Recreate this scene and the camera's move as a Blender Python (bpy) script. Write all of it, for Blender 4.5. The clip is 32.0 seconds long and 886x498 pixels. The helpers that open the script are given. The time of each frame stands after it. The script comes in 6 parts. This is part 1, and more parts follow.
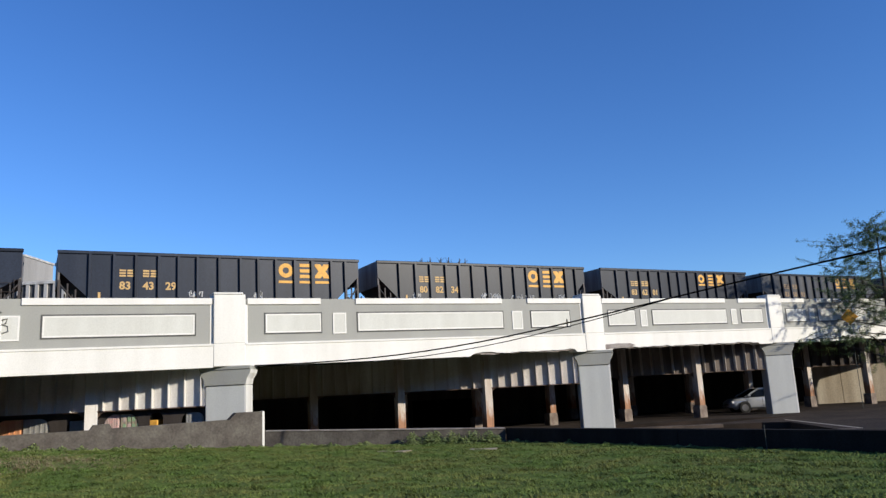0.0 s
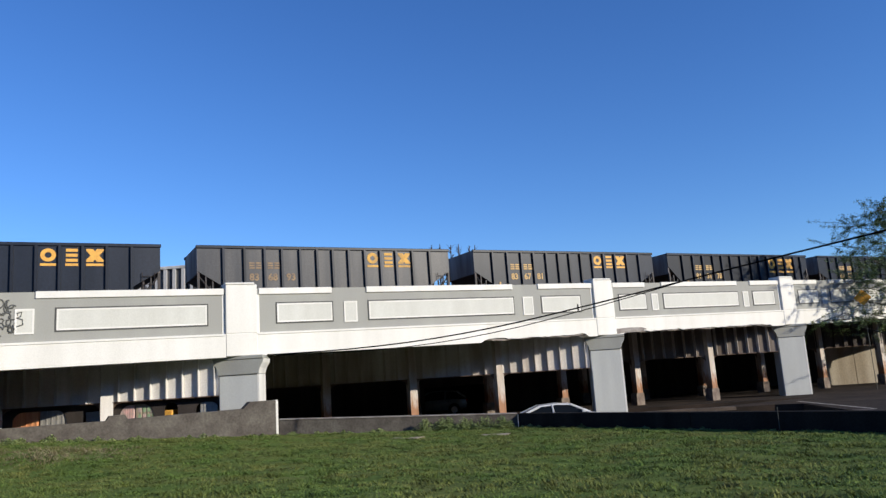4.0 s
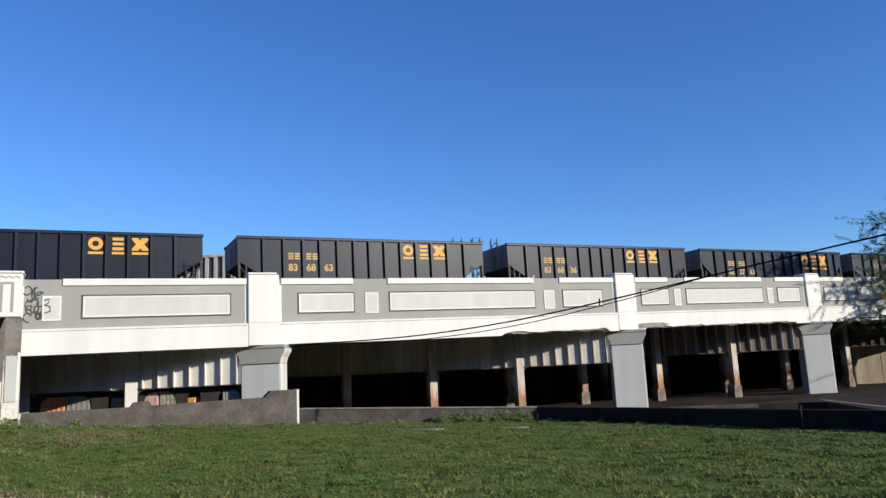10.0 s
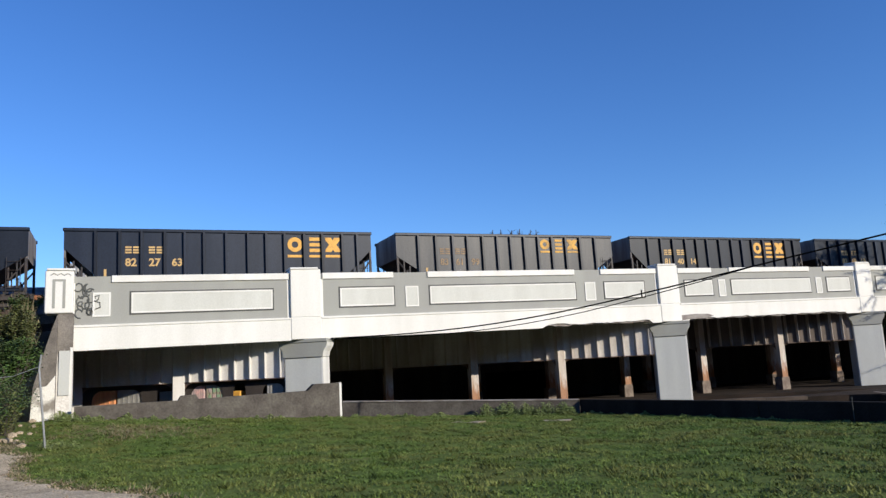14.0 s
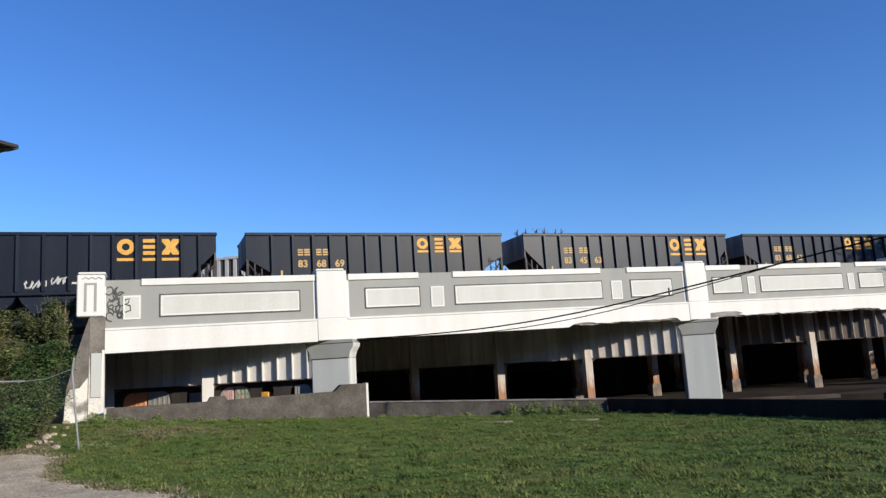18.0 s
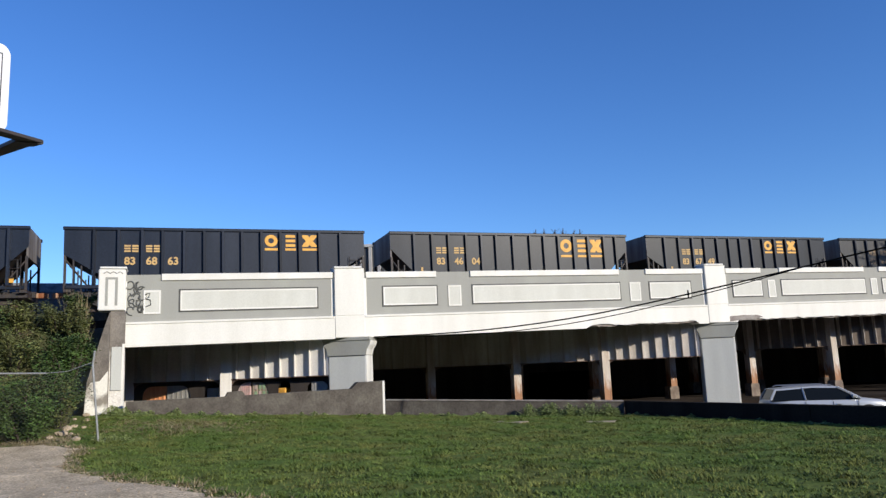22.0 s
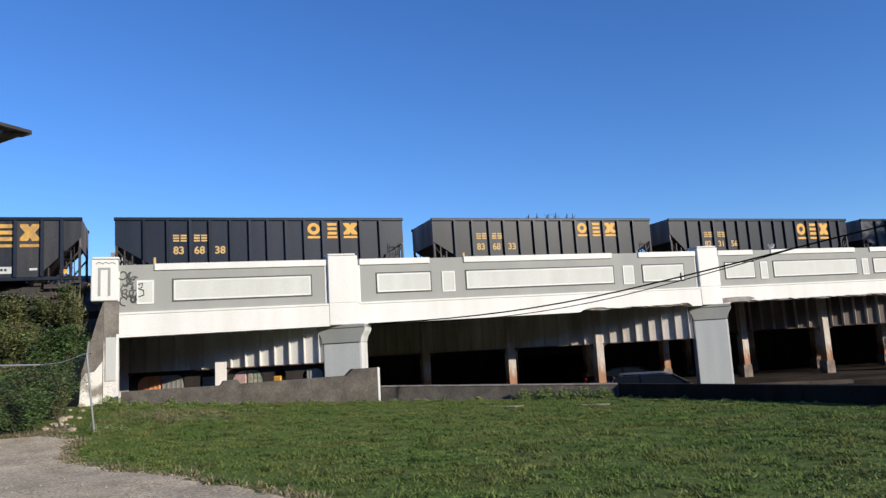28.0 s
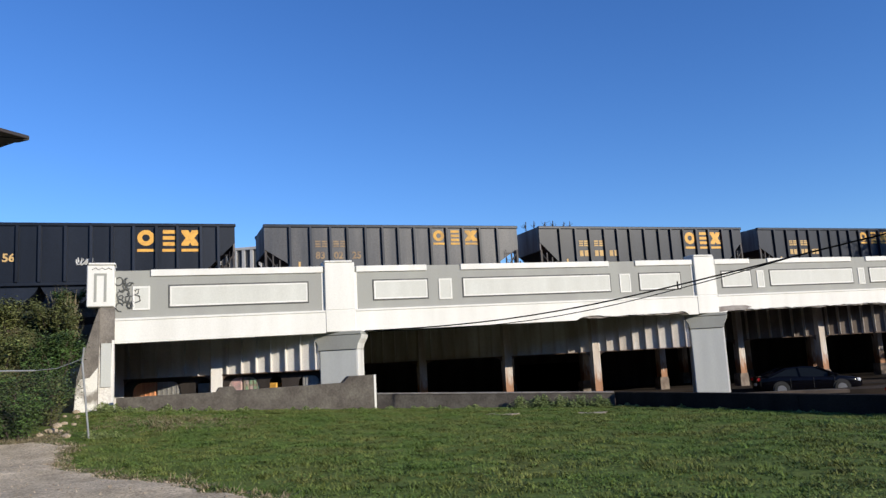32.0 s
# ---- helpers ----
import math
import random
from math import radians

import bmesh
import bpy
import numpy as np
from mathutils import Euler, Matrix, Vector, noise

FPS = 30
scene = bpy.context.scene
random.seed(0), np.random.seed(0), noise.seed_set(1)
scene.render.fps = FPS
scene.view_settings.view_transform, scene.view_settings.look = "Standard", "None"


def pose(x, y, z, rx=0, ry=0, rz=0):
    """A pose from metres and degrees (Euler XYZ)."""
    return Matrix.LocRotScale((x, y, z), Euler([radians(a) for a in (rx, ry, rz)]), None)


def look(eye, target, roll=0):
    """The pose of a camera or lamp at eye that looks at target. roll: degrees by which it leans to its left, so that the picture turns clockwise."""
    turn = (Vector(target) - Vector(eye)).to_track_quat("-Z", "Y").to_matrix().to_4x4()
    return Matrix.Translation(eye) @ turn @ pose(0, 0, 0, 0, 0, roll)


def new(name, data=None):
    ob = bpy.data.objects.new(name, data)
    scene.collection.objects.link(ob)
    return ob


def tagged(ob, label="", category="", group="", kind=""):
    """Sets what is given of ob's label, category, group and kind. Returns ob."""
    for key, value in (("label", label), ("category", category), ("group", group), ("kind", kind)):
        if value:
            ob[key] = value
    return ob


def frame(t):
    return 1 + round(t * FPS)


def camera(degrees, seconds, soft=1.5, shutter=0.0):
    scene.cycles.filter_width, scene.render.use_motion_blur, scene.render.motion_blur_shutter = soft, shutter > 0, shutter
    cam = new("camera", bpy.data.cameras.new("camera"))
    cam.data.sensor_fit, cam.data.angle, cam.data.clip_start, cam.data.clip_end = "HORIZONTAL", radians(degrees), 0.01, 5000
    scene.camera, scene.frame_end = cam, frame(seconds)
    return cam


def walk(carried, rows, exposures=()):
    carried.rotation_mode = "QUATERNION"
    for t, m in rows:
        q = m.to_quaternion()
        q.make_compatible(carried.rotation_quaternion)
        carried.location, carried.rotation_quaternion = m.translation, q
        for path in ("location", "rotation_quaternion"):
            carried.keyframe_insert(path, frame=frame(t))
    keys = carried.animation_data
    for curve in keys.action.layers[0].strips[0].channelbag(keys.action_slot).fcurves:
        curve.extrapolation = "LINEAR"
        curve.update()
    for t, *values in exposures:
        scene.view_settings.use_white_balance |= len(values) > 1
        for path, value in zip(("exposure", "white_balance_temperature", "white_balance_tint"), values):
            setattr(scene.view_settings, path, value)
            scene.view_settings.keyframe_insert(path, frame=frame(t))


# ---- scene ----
# One fixed standpoint on the lawn; the hand-held camera only turns.
EYE = (-6.887, -29.976, 0.0)
TURNS = [
    (0, 101.028, 2.921, -28.693),
    (0.5, 100.876, 3.188, -29.080),
    (1, 100.738, 3.648, -29.025),
    (1.5, 100.675, 3.752, -28.332),
    (2, 100.416, 3.833, -28.177),
    (2.5, 100.661, 3.601, -28.140),
    (3, 100.400, 3.344, -28.101),
    (3.5, 100.058, 3.749, -27.809),
    (5.5, 100.362, 3.423, -27.665),
    (6, 100.751, 3.784, -27.871),
    (6.5, 100.724, 3.988, -27.478),
    (7, 100.183, 3.615, -26.941),
    (7.5, 100.221, 3.693, -26.365),
    (8, 100.188, 3.465, -26.157),
    (8.5, 99.059, 3.371, -26.172),
    (9, 99.142, 3.366, -26.648),
    (9.5, 99.513, 3.013, -26.536),
    (10, 99.578, 2.769, -26.272),
    (10.5, 100.034, 2.550, -25.883),
    (11, 99.778, 2.806, -25.582),
    (11.5, 99.899, 2.852, -25.312),
    (12, 99.579, 2.647, -25.041),
    (12.5, 99.496, 2.672, -24.392),
    (13, 99.955, 2.544, -24.005),
    (13.5, 99.601, 2.481, -23.599),
    (14, 99.201, 2.984, -23.157),
    (14.5, 99.095, 3.195, -22.232),
    (16.5, 99.332, 3.176, -21.833),
    (17, 99.409, 3.315, -22.062),
    (17.5, 99.267, 3.268, -21.273),
    (18, 99.311, 3.331, -21.163),
    (18.5, 99.486, 2.417, -20.007),
    (19, 99.060, 2.779, -19.841),
    (19.5, 98.565, 3.483, -19.293),
    (20, 99.215, 3.949, -19.553),
    (20.5, 99.222, 3.716, -19.639),
    (21, 99.055, 3.243, -19.699),
    (21.5, 99.195, 2.658, -20.110),
    (22, 99.302, 2.377, -19.920),
    (22.5, 99.737, 1.908, -19.613),
    (23, 99.181, 2.438, -18.923),
    (23.5, 99.150, 2.258, -19.301),
    (24, 98.908, 2.146, -19.222),
    (24.5, 98.802, 1.515, -18.641),
    (25, 98.820, 1.896, -19.377),
    (25.5, 98.319, 2.451, -18.983),
    (27.5, 97.621, 3.104, -20.855),
    (28, 98.202, 3.206, -20.318),
    (28.5, 98.548, 3.314, -20.628),
    (29, 98.210, 3.382, -20.734),
    (29.5, 98.007, 3.335, -20.822),
    (30, 98.752, 3.150, -20.469),
    (30.5, 99.144, 3.468, -20.955),
    (31, 99.031, 3.617, -20.437),
    (31.5, 98.855, 3.735, -20.437),
    (32, 98.753, 2.969, -20.586),
]

cam = camera(61.5, 32.0, soft=1.4)
walk(cam, [(t, pose(*EYE, rx, ry, rz)) for t, rx, ry, rz in TURNS], exposures=[(0.0, 0.0, 5480, 10), (32.0, 0.0, 5480, 10)])

# ---- light ----
SUN_AZ, SUN_EL = 31.0, 20.0          # degrees to the right of the facade's normal, and up
to_sun = Vector((math.sin(radians(SUN_AZ)) * math.cos(radians(SUN_EL)),
                 -math.cos(radians(SUN_AZ)) * math.cos(radians(SUN_EL)), math.sin(radians(SUN_EL))))
world = bpy.data.worlds.new("sky")
scene.world = world
world.use_nodes = True
wn = world.node_tree
sky = wn.nodes.new("ShaderNodeTexSky")
sky.sky_type = "NISHITA"
sky.sun_disc = False
sky.sun_elevation = radians(SUN_EL)
sky.sun_rotation = math.atan2(to_sun.x, to_sun.y)
sky.altitude = 200
sky.air_density, sky.dust_density, sky.ozone_density = 1.0, 0.0, 4.0
sat = wn.nodes.new("ShaderNodeHueSaturation")
sat.inputs["Saturation"].default_value = 1.12
sat.inputs["Hue"].default_value = 0.510
wn.links.new(sky.outputs[0], sat.inputs["Color"])
wn.links.new(sat.outputs[0], wn.nodes["Background"].inputs[0])
wn.nodes["Background"].inputs[1].default_value = 0.143
sun = new("sun", bpy.data.lights.new("sun", "SUN"))
sun.data.energy, sun.data.angle, sun.data.color = 5.7, radians(0.6), (0.99, 0.815, 0.57)
sun.matrix_world = look(to_sun * 80, (0, 0, 0))


# ---- materials ----
def material(name, base, rough=0.7, metal=0.0, var=0.25, scale=3.0, fine=40.0, bump=0.2, second=None, amount=0.5,
             streak=False, spec=0.5, emission=None, island=0.0, each=0.0):
    """A surface with two scales of variation, fine relief and, where given, a second colour in patches or in streaks."""
    m = bpy.data.materials.new(name)
    m.use_nodes = True
    t = m.node_tree
    b = t.nodes["Principled BSDF"]
    co = t.nodes.new("ShaderNodeTexCoord")
    geo = t.nodes.new("ShaderNodeNewGeometry")
    src = geo.outputs["Position"] if streak == "world" else co.outputs["Object"]
    mp = t.nodes.new("ShaderNodeMapping")
    t.links.new(src, mp.inputs[0])
    if streak:
        mp.inputs["Scale"].default_value = (1.0, 1.0, 0.12)
    n1, n2 = t.nodes.new("ShaderNodeTexNoise"), t.nodes.new("ShaderNodeTexNoise")
    n1.inputs["Scale"].default_value, n1.inputs["Detail"].default_value = scale, 6
    n2.inputs["Scale"].default_value, n2.inputs["Detail"].default_value = fine, 4
    t.links.new(mp.outputs[0], n1.inputs["Vector"])
    t.links.new(co.outputs["Object"], n2.inputs["Vector"])
    ramp = t.nodes.new("ShaderNodeValToRGB")
    ramp.color_ramp.elements[0].position, ramp.color_ramp.elements[1].position = 0.5 - 0.28 * (1 - amount) - 0.02, 0.5 + 0.3 * (1 - amount) + 0.03
    c2 = second or tuple(c * (1 - var) for c in base)
    ramp.color_ramp.elements[0].color, ramp.color_ramp.elements[1].color = (*c2, 1), (*base, 1)
    t.links.new(n1.outputs[0], ramp.inputs[0])
    mix = t.nodes.new("ShaderNodeMix")
    mix.data_type, mix.blend_type = "RGBA", "MULTIPLY"
    mix.inputs[0].default_value = 1.0
    mr = t.nodes.new("ShaderNodeMapRange")
    mr.inputs["From Min"].default_value, mr.inputs["From Max"].default_value = 0.3, 0.7
    mr.inputs["To Min"].default_value, mr.inputs["To Max"].default_value = 1 - var, 1 + 0.15 * var
    t.links.new(n2.outputs[0], mr.inputs[0])
    t.links.new(ramp.outputs[0], mix.inputs[6])
    t.links.new(mr.outputs[0], mix.inputs[7])
    out = mix.outputs[2]
    if island or each:
        info = t.nodes.new("ShaderNodeObjectInfo")
        mi = t.nodes.new("ShaderNodeMapRange")
        mi.inputs["To Min"].default_value, mi.inputs["To Max"].default_value = 1 - island - each, 1 + island + each
        t.links.new(geo.outputs["Random Per Island"] if island else info.outputs["Random"], mi.inputs[0])
        m3 = t.nodes.new("ShaderNodeMix")
        m3.data_type, m3.blend_type = "RGBA", "MULTIPLY"
        m3.inputs[0].default_value = 1.0
        t.links.new(out, m3.inputs[6])
        t.links.new(mi.outputs[0], m3.inputs[7])
        out = m3.outputs[2]
    t.links.new(out, b.inputs["Base Color"])
    b.inputs["Roughness"].default_value, b.inputs["Metallic"].default_value = rough, metal
    b.inputs["Specular IOR Level"].default_value = spec
    if bump:
        bp = t.nodes.new("ShaderNodeBump")
        bp.inputs["Strength"].default_value, bp.inputs["Distance"].default_value = bump, 0.02
        t.links.new(n2.outputs[0], bp.inputs["Height"])
        t.links.new(bp.outputs[0], b.inputs["Normal"])
    if emission:
        b.inputs["Emission Color"].default_value, b.inputs["Emission Strength"].default_value = (*emission[:3], 1), emission[3]
    return m


M = dict(
    white_paint=material("white paint", (0.80, 0.79, 0.75), 0.6, var=0.1, scale=1.2, fine=30, second=(0.66, 0.65, 0.6), amount=0.2, streak=True, bump=0.1),
    panel_paint=material("off-white panel paint", (0.63, 0.635, 0.585), 0.7, var=0.12, scale=1.4, fine=28, second=(0.55, 0.55, 0.50), amount=0.3, streak=True, bump=0.1),
    grey_paint=material("grey paint", (0.345, 0.35, 0.315), 0.7, var=0.12, scale=1.0, fine=25, second=(0.29, 0.29, 0.27), amount=0.3, streak=True, bump=0.1),
    light_grey=material("light grey paint", (0.56, 0.575, 0.545), 0.7, var=0.12, scale=1.5, fine=25, second=(0.47, 0.48, 0.465), amount=0.3, streak=True),
    closing=material("dark blocker", (0.10, 0.075, 0.06), 0.9, var=0.3, scale=0.6, second=(0.07, 0.055, 0.045), bump=0),
    # wall face turned from the sun, its shade put into the colour
    wall_shade=material("shade-dark concrete", (0.034, 0.030, 0.027), 0.95, var=0.4, scale=1.4, fine=30, second=(0.018, 0.016, 0.015), amount=0.4, streak=True, bump=0.4, spec=0.05),
    dark_line=material("dark edge paint", (0.10, 0.10, 0.095), 0.8, var=0.2),
    raw_concrete=material("bare concrete", (0.40, 0.38, 0.35), 0.9, var=0.3, scale=2.5, fine=35, second=(0.20, 0.165, 0.15), amount=0.4, bump=0.5),
    grimy_concrete=material("grimy brown concrete", (0.30, 0.25, 0.205), 0.9, var=0.35, scale=3.0, fine=30, second=(0.14, 0.105, 0.085), amount=0.5, bump=0.5),
    stained_concrete=material("stained concrete", (0.15, 0.138, 0.114), 0.9, var=0.35, scale=1.6, fine=14, second=(0.07, 0.058, 0.05), amount=0.35, bump=0.5),
    peeling=material("peeling white paint on concrete", (0.80, 0.78, 0.72), 0.85, var=0.2, scale=1.3, fine=30, second=(0.26, 0.235, 0.20), amount=0.9, bump=0.5),
    steel_white=material("old pale girder paint", (0.84, 0.83, 0.80), 0.6, var=0.14, scale=1.6, fine=22, second=(0.60, 0.57, 0.53), amount=0.4, streak=True),
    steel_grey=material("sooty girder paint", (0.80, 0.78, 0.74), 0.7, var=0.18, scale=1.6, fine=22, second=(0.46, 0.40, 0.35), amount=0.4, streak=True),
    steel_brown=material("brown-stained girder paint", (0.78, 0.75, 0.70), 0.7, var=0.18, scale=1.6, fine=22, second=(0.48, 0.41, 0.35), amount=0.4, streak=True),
    # web between the stiffeners, its shade put into the colour
    steel_web_shade=material("shade-darkened girder web", (0.25, 0.21, 0.18), 0.8, var=0.35, scale=1.6, fine=22, second=(0.10, 0.075, 0.058), amount=0.5, streak=True),
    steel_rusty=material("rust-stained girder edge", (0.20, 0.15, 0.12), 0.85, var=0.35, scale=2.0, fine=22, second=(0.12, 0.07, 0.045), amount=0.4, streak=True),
    # dark tone carries the shade of the last bay
    steel_shade=material("shade-dark girder paint", (0.10, 0.085, 0.075), 0.85, var=0.3, scale=2.0, fine=22, second=(0.05, 0.04, 0.035), amount=0.4, streak=True),
    wing_concrete=material("weathered wing concrete", (0.27, 0.245, 0.215), 0.95, var=0.35, scale=2.0, fine=30, second=(0.13, 0.115, 0.10), amount=0.4, bump=0.6),
    column_paint=material("column paint", (0.80, 0.775, 0.73), 0.7, var=0.3, scale=2.2, fine=25, second=(0.46, 0.38, 0.31), amount=0.4, streak=True),
    rust=material("rust", (0.50, 0.33, 0.21), 0.9, var=0.35, scale=5.0, fine=40, second=(0.24, 0.085, 0.03), amount=0.6, streak=True, bump=0.5),
    # near-black to put the shade under the viaduct into the concrete
    shade_concrete=material("shade-black concrete", (0.075, 0.064, 0.058), 0.95, var=0.35, scale=1.6, fine=30, second=(0.04, 0.035, 0.032), amount=0.4, streak=True, bump=0.4, spec=0.1),
    dark_steel=material("dark steel", (0.022, 0.022, 0.025), 0.6, var=0.3, scale=3, second=(0.05, 0.035, 0.028), amount=0.4),
    asphalt=material("asphalt", (0.050, 0.036, 0.027), 0.95, var=0.4, scale=0.5, fine=60, second=(0.024, 0.018, 0.014), amount=0.6, bump=0.4, spec=0.2),
    concrete_slab=material("worn pavement", (0.13, 0.098, 0.073), 0.9, var=0.35, scale=0.9, fine=30, second=(0.05, 0.037, 0.029), amount=0.4, bump=0.3),
    gravel=material("gravel", (0.84, 0.70, 0.48), 0.95, var=0.6, scale=1.3, fine=22, second=(0.50, 0.41, 0.27), amount=0.3, bump=1.0, spec=0.1),
    ballast=material("ballast", (0.30, 0.29, 0.28), 0.95, var=0.5, scale=3, fine=20, bump=1.0),
    soil=material("soil", (0.10, 0.085, 0.05), 0.95, spec=0.1, var=0.4, scale=1.2, fine=15, second=(0.06, 0.075, 0.025), amount=0.5, bump=0.8),
    lawn=material("lawn ground", (0.10, 0.16, 0.03), 0.95, var=0.45, scale=0.5, fine=9, second=(0.15, 0.175, 0.045), amount=0.45, bump=0.3, spec=0.08),
    train_paint=material("black car paint", (0.008, 0.0125, 0.024), 0.40, var=0.35, scale=0.9, fine=18, second=(0.021, 0.027, 0.043), amount=0.4, streak=True, bump=0.06, spec=0.29, each=0.4),
    train_weathered=material("weathered dusty car paint", (0.026, 0.031, 0.044), 0.45, var=0.4, scale=1.3, fine=14, second=(0.085, 0.083, 0.086), amount=0.65, streak=True, bump=0.05, spec=0.4, each=0.35),
    train_inside=material("coal-dusty steel", (0.05, 0.042, 0.038), 0.8, var=0.4, scale=2.0, fine=20, second=(0.09, 0.05, 0.03), amount=0.45),
    train_end=material("grimy car end", (0.26, 0.245, 0.24), 0.8, var=0.35, scale=1.8, fine=20, second=(0.08, 0.065, 0.055), amount=0.4, streak=True),
    yellow=material("yellow stencil paint", (0.86, 0.47, 0.06), 0.6, var=0.2, scale=5, fine=40, second=(0.60, 0.31, 0.05), amount=0.3, bump=0),
    cream=material("faded stencil paint", (0.70, 0.47, 0.17), 0.7, var=0.25, scale=6, fine=40, second=(0.50, 0.33, 0.14), amount=0.4, bump=0),
    yellow_faded=material("faded dusty stencil paint", (0.76, 0.43, 0.07), 0.7, var=0.3, scale=4, fine=20, second=(0.45, 0.27, 0.08), amount=0.5, bump=0),
    cream_faded=material("worn dusty stencil paint", (0.40, 0.28, 0.15), 0.8, var=0.35, scale=5, fine=25, second=(0.20, 0.15, 0.11), amount=0.5, bump=0),
    wheel_steel=material("wheel steel", (0.10, 0.085, 0.075), 0.55, metal=0.6, var=0.3, scale=4, second=(0.09, 0.055, 0.035), amount=0.5),
    rail=material("rail steel", (0.22, 0.17, 0.14), 0.4, metal=0.7, var=0.3),
    tie=material("timber tie", (0.07, 0.055, 0.045), 0.9, var=0.4, scale=5, fine=30),
    wire=material("cable sheath", (0.006, 0.006, 0.006), 0.9, var=0.2, spec=0.1, bump=0),
    galvanised=material("galvanised steel", (0.45, 0.46, 0.46), 0.45, metal=0.5, var=0.2, fine=60),
    bark=material("bark", (0.10, 0.08, 0.06), 0.95, var=0.4, scale=6, fine=30, bump=0.8),
    pale_bark=material("pale dead bark", (0.34, 0.30, 0.24), 0.95, var=0.4, scale=6, fine=30, bump=0.6),
    leaf=material("leaf", (0.115, 0.19, 0.055), 0.6, var=0.35, scale=2, fine=8, second=(0.17, 0.22, 0.065), amount=0.4, bump=0, island=0.35),
    bush=material("bush leaf", (0.10, 0.185, 0.03), 0.75, var=0.4, scale=1.1, fine=6, second=(0.055, 0.085, 0.02), amount=0.6, bump=0, island=0.4),
    bush_olive=material("olive bush leaf", (0.19, 0.21, 0.06), 0.7, var=0.4, scale=1.1, fine=6, second=(0.11, 0.125, 0.035), amount=0.6, bump=0, island=0.4),
    stone=material("pale stone", (0.42, 0.345, 0.25), 0.9, var=0.3, scale=4, bump=0, island=0.3, spec=0.1),
    fence_wire=material("fence wire", (0.07, 0.075, 0.07), 0.6, metal=0.4, var=0.2, bump=0),
    dry=material("dry stalks", (0.36, 0.30, 0.17), 0.9, var=0.4, scale=2, island=0.3, bump=0),
    grass=material("grass blade", (0.125, 0.195, 0.038), 0.7, var=0.6, scale=0.6, fine=2.5, spec=0.2, second=(0.21, 0.23, 0.06), amount=0.65, bump=0, island=0.35),
    clover=material("clover leaf", (0.17, 0.235, 0.05), 0.7, var=0.3, scale=0.7, fine=5, second=(0.11, 0.18, 0.035), amount=0.5, bump=0, island=0.25, spec=0.25),
    weed=material("weed leaf", (0.26, 0.30, 0.10), 0.7, var=0.3, scale=0.8, fine=6, second=(0.13, 0.19, 0.05), amount=0.4, bump=0, island=0.35),
    sign_white=material("sign face white", (0.80, 0.80, 0.82), 0.4, var=0.05, bump=0),
    sign_navy=material("sign face navy", (0.03, 0.03, 0.10), 0.4, var=0.1, bump=0),
    sign_pink=material("sign bars pink", (0.70, 0.12, 0.24), 0.5, var=0.1, bump=0),
    sign_black=material("sign letters", (0.03, 0.035, 0.04), 0.5, var=0.1, bump=0),
    sign_yellow=material("warning sign yellow", (0.75, 0.36, 0.02), 0.5, var=0.15, bump=0),
    graffiti=material("sprayed grey paint", (0.13, 0.135, 0.13), 0.7, var=0.2, bump=0),
    chalk=material("white sprayed paint", (0.66, 0.66, 0.64), 0.7, var=0.2, bump=0),
    orange_box=material("orange container", (0.90, 0.45, 0.20), 0.8, var=0.2, scale=4, second=(0.70, 0.30, 0.13), amount=0.4, streak=True),
    grey_box=material("grey container", (0.42, 0.41, 0.385), 0.7, var=0.25, scale=2),
    pink_paint=material("faded pink paint", (0.80, 0.50, 0.46), 0.8, var=0.3, scale=3, second=(0.45, 0.42, 0.38), amount=0.5),
    green_paint=material("faded green paint", (0.36, 0.50, 0.30), 0.8, var=0.3, scale=3),
    batten_paint=material("weathered pale batten paint", (0.62, 0.61, 0.58), 0.7, var=0.25, scale=1.5, second=(0.40, 0.38, 0.36), amount=0.4, streak=True),
    stucco=material("pale grey stucco", (0.37, 0.36, 0.35), 0.9, var=0.2, scale=0.6, fine=8, second=(0.27, 0.26, 0.25), amount=0.4, streak=True),
    siding=material("dark weathered siding", (0.09, 0.09, 0.095), 0.8, var=0.3, scale=1.5, second=(0.05, 0.05, 0.05), amount=0.4, streak=True),
    far_wall=material("pale retaining wall", (0.50, 0.44, 0.34), 0.9, var=0.3, scale=0.8, fine=15, second=(0.27, 0.22, 0.15), amount=0.45, streak=True, bump=0.3),
    rubber=material("tyre rubber", (0.02, 0.02, 0.02), 0.85, var=0.2),
    alloy=material("alloy rim", (0.45, 0.45, 0.46), 0.35, metal=0.8, var=0.1),
    headlight=material("lamp lens", (0.75, 0.76, 0.78), 0.1, var=0.02, bump=0),
    taillight=material("red lamp lens", (0.35, 0.012, 0.01), 0.2, var=0.05, bump=0),
    car_glass=material("tinted car glass", (0.008, 0.010, 0.012), 0.08, var=0.02, bump=0, spec=0.12),
    car_white=material("white car paint", (0.72, 0.73, 0.75), 0.25, var=0.03, bump=0),
    car_silver=material("silver car paint", (0.50, 0.52, 0.55), 0.28, metal=0.3, var=0.03, bump=0),
    car_teal=material("grey-blue car paint", (0.22, 0.27, 0.30), 0.25, metal=0.3, var=0.03, bump=0),
    car_grey=material("silver-grey car paint", (0.40, 0.42, 0.45), 0.3, metal=0.3, var=0.03, bump=0),
    car_dark=material("dark blue-grey car paint", (0.007, 0.008, 0.012), 0.12, var=0.03, bump=0, spec=0.25),
    car_black=material("black sedan paint", (0.003, 0.003, 0.005), 0.15, var=0.03, bump=0, spec=0.15),
    line_pale=material("uneven pale line", (0.52, 0.48, 0.41), 0.8, var=0.3, scale=6, second=(0.30, 0.27, 0.22), amount=0.4, bump=0),
)


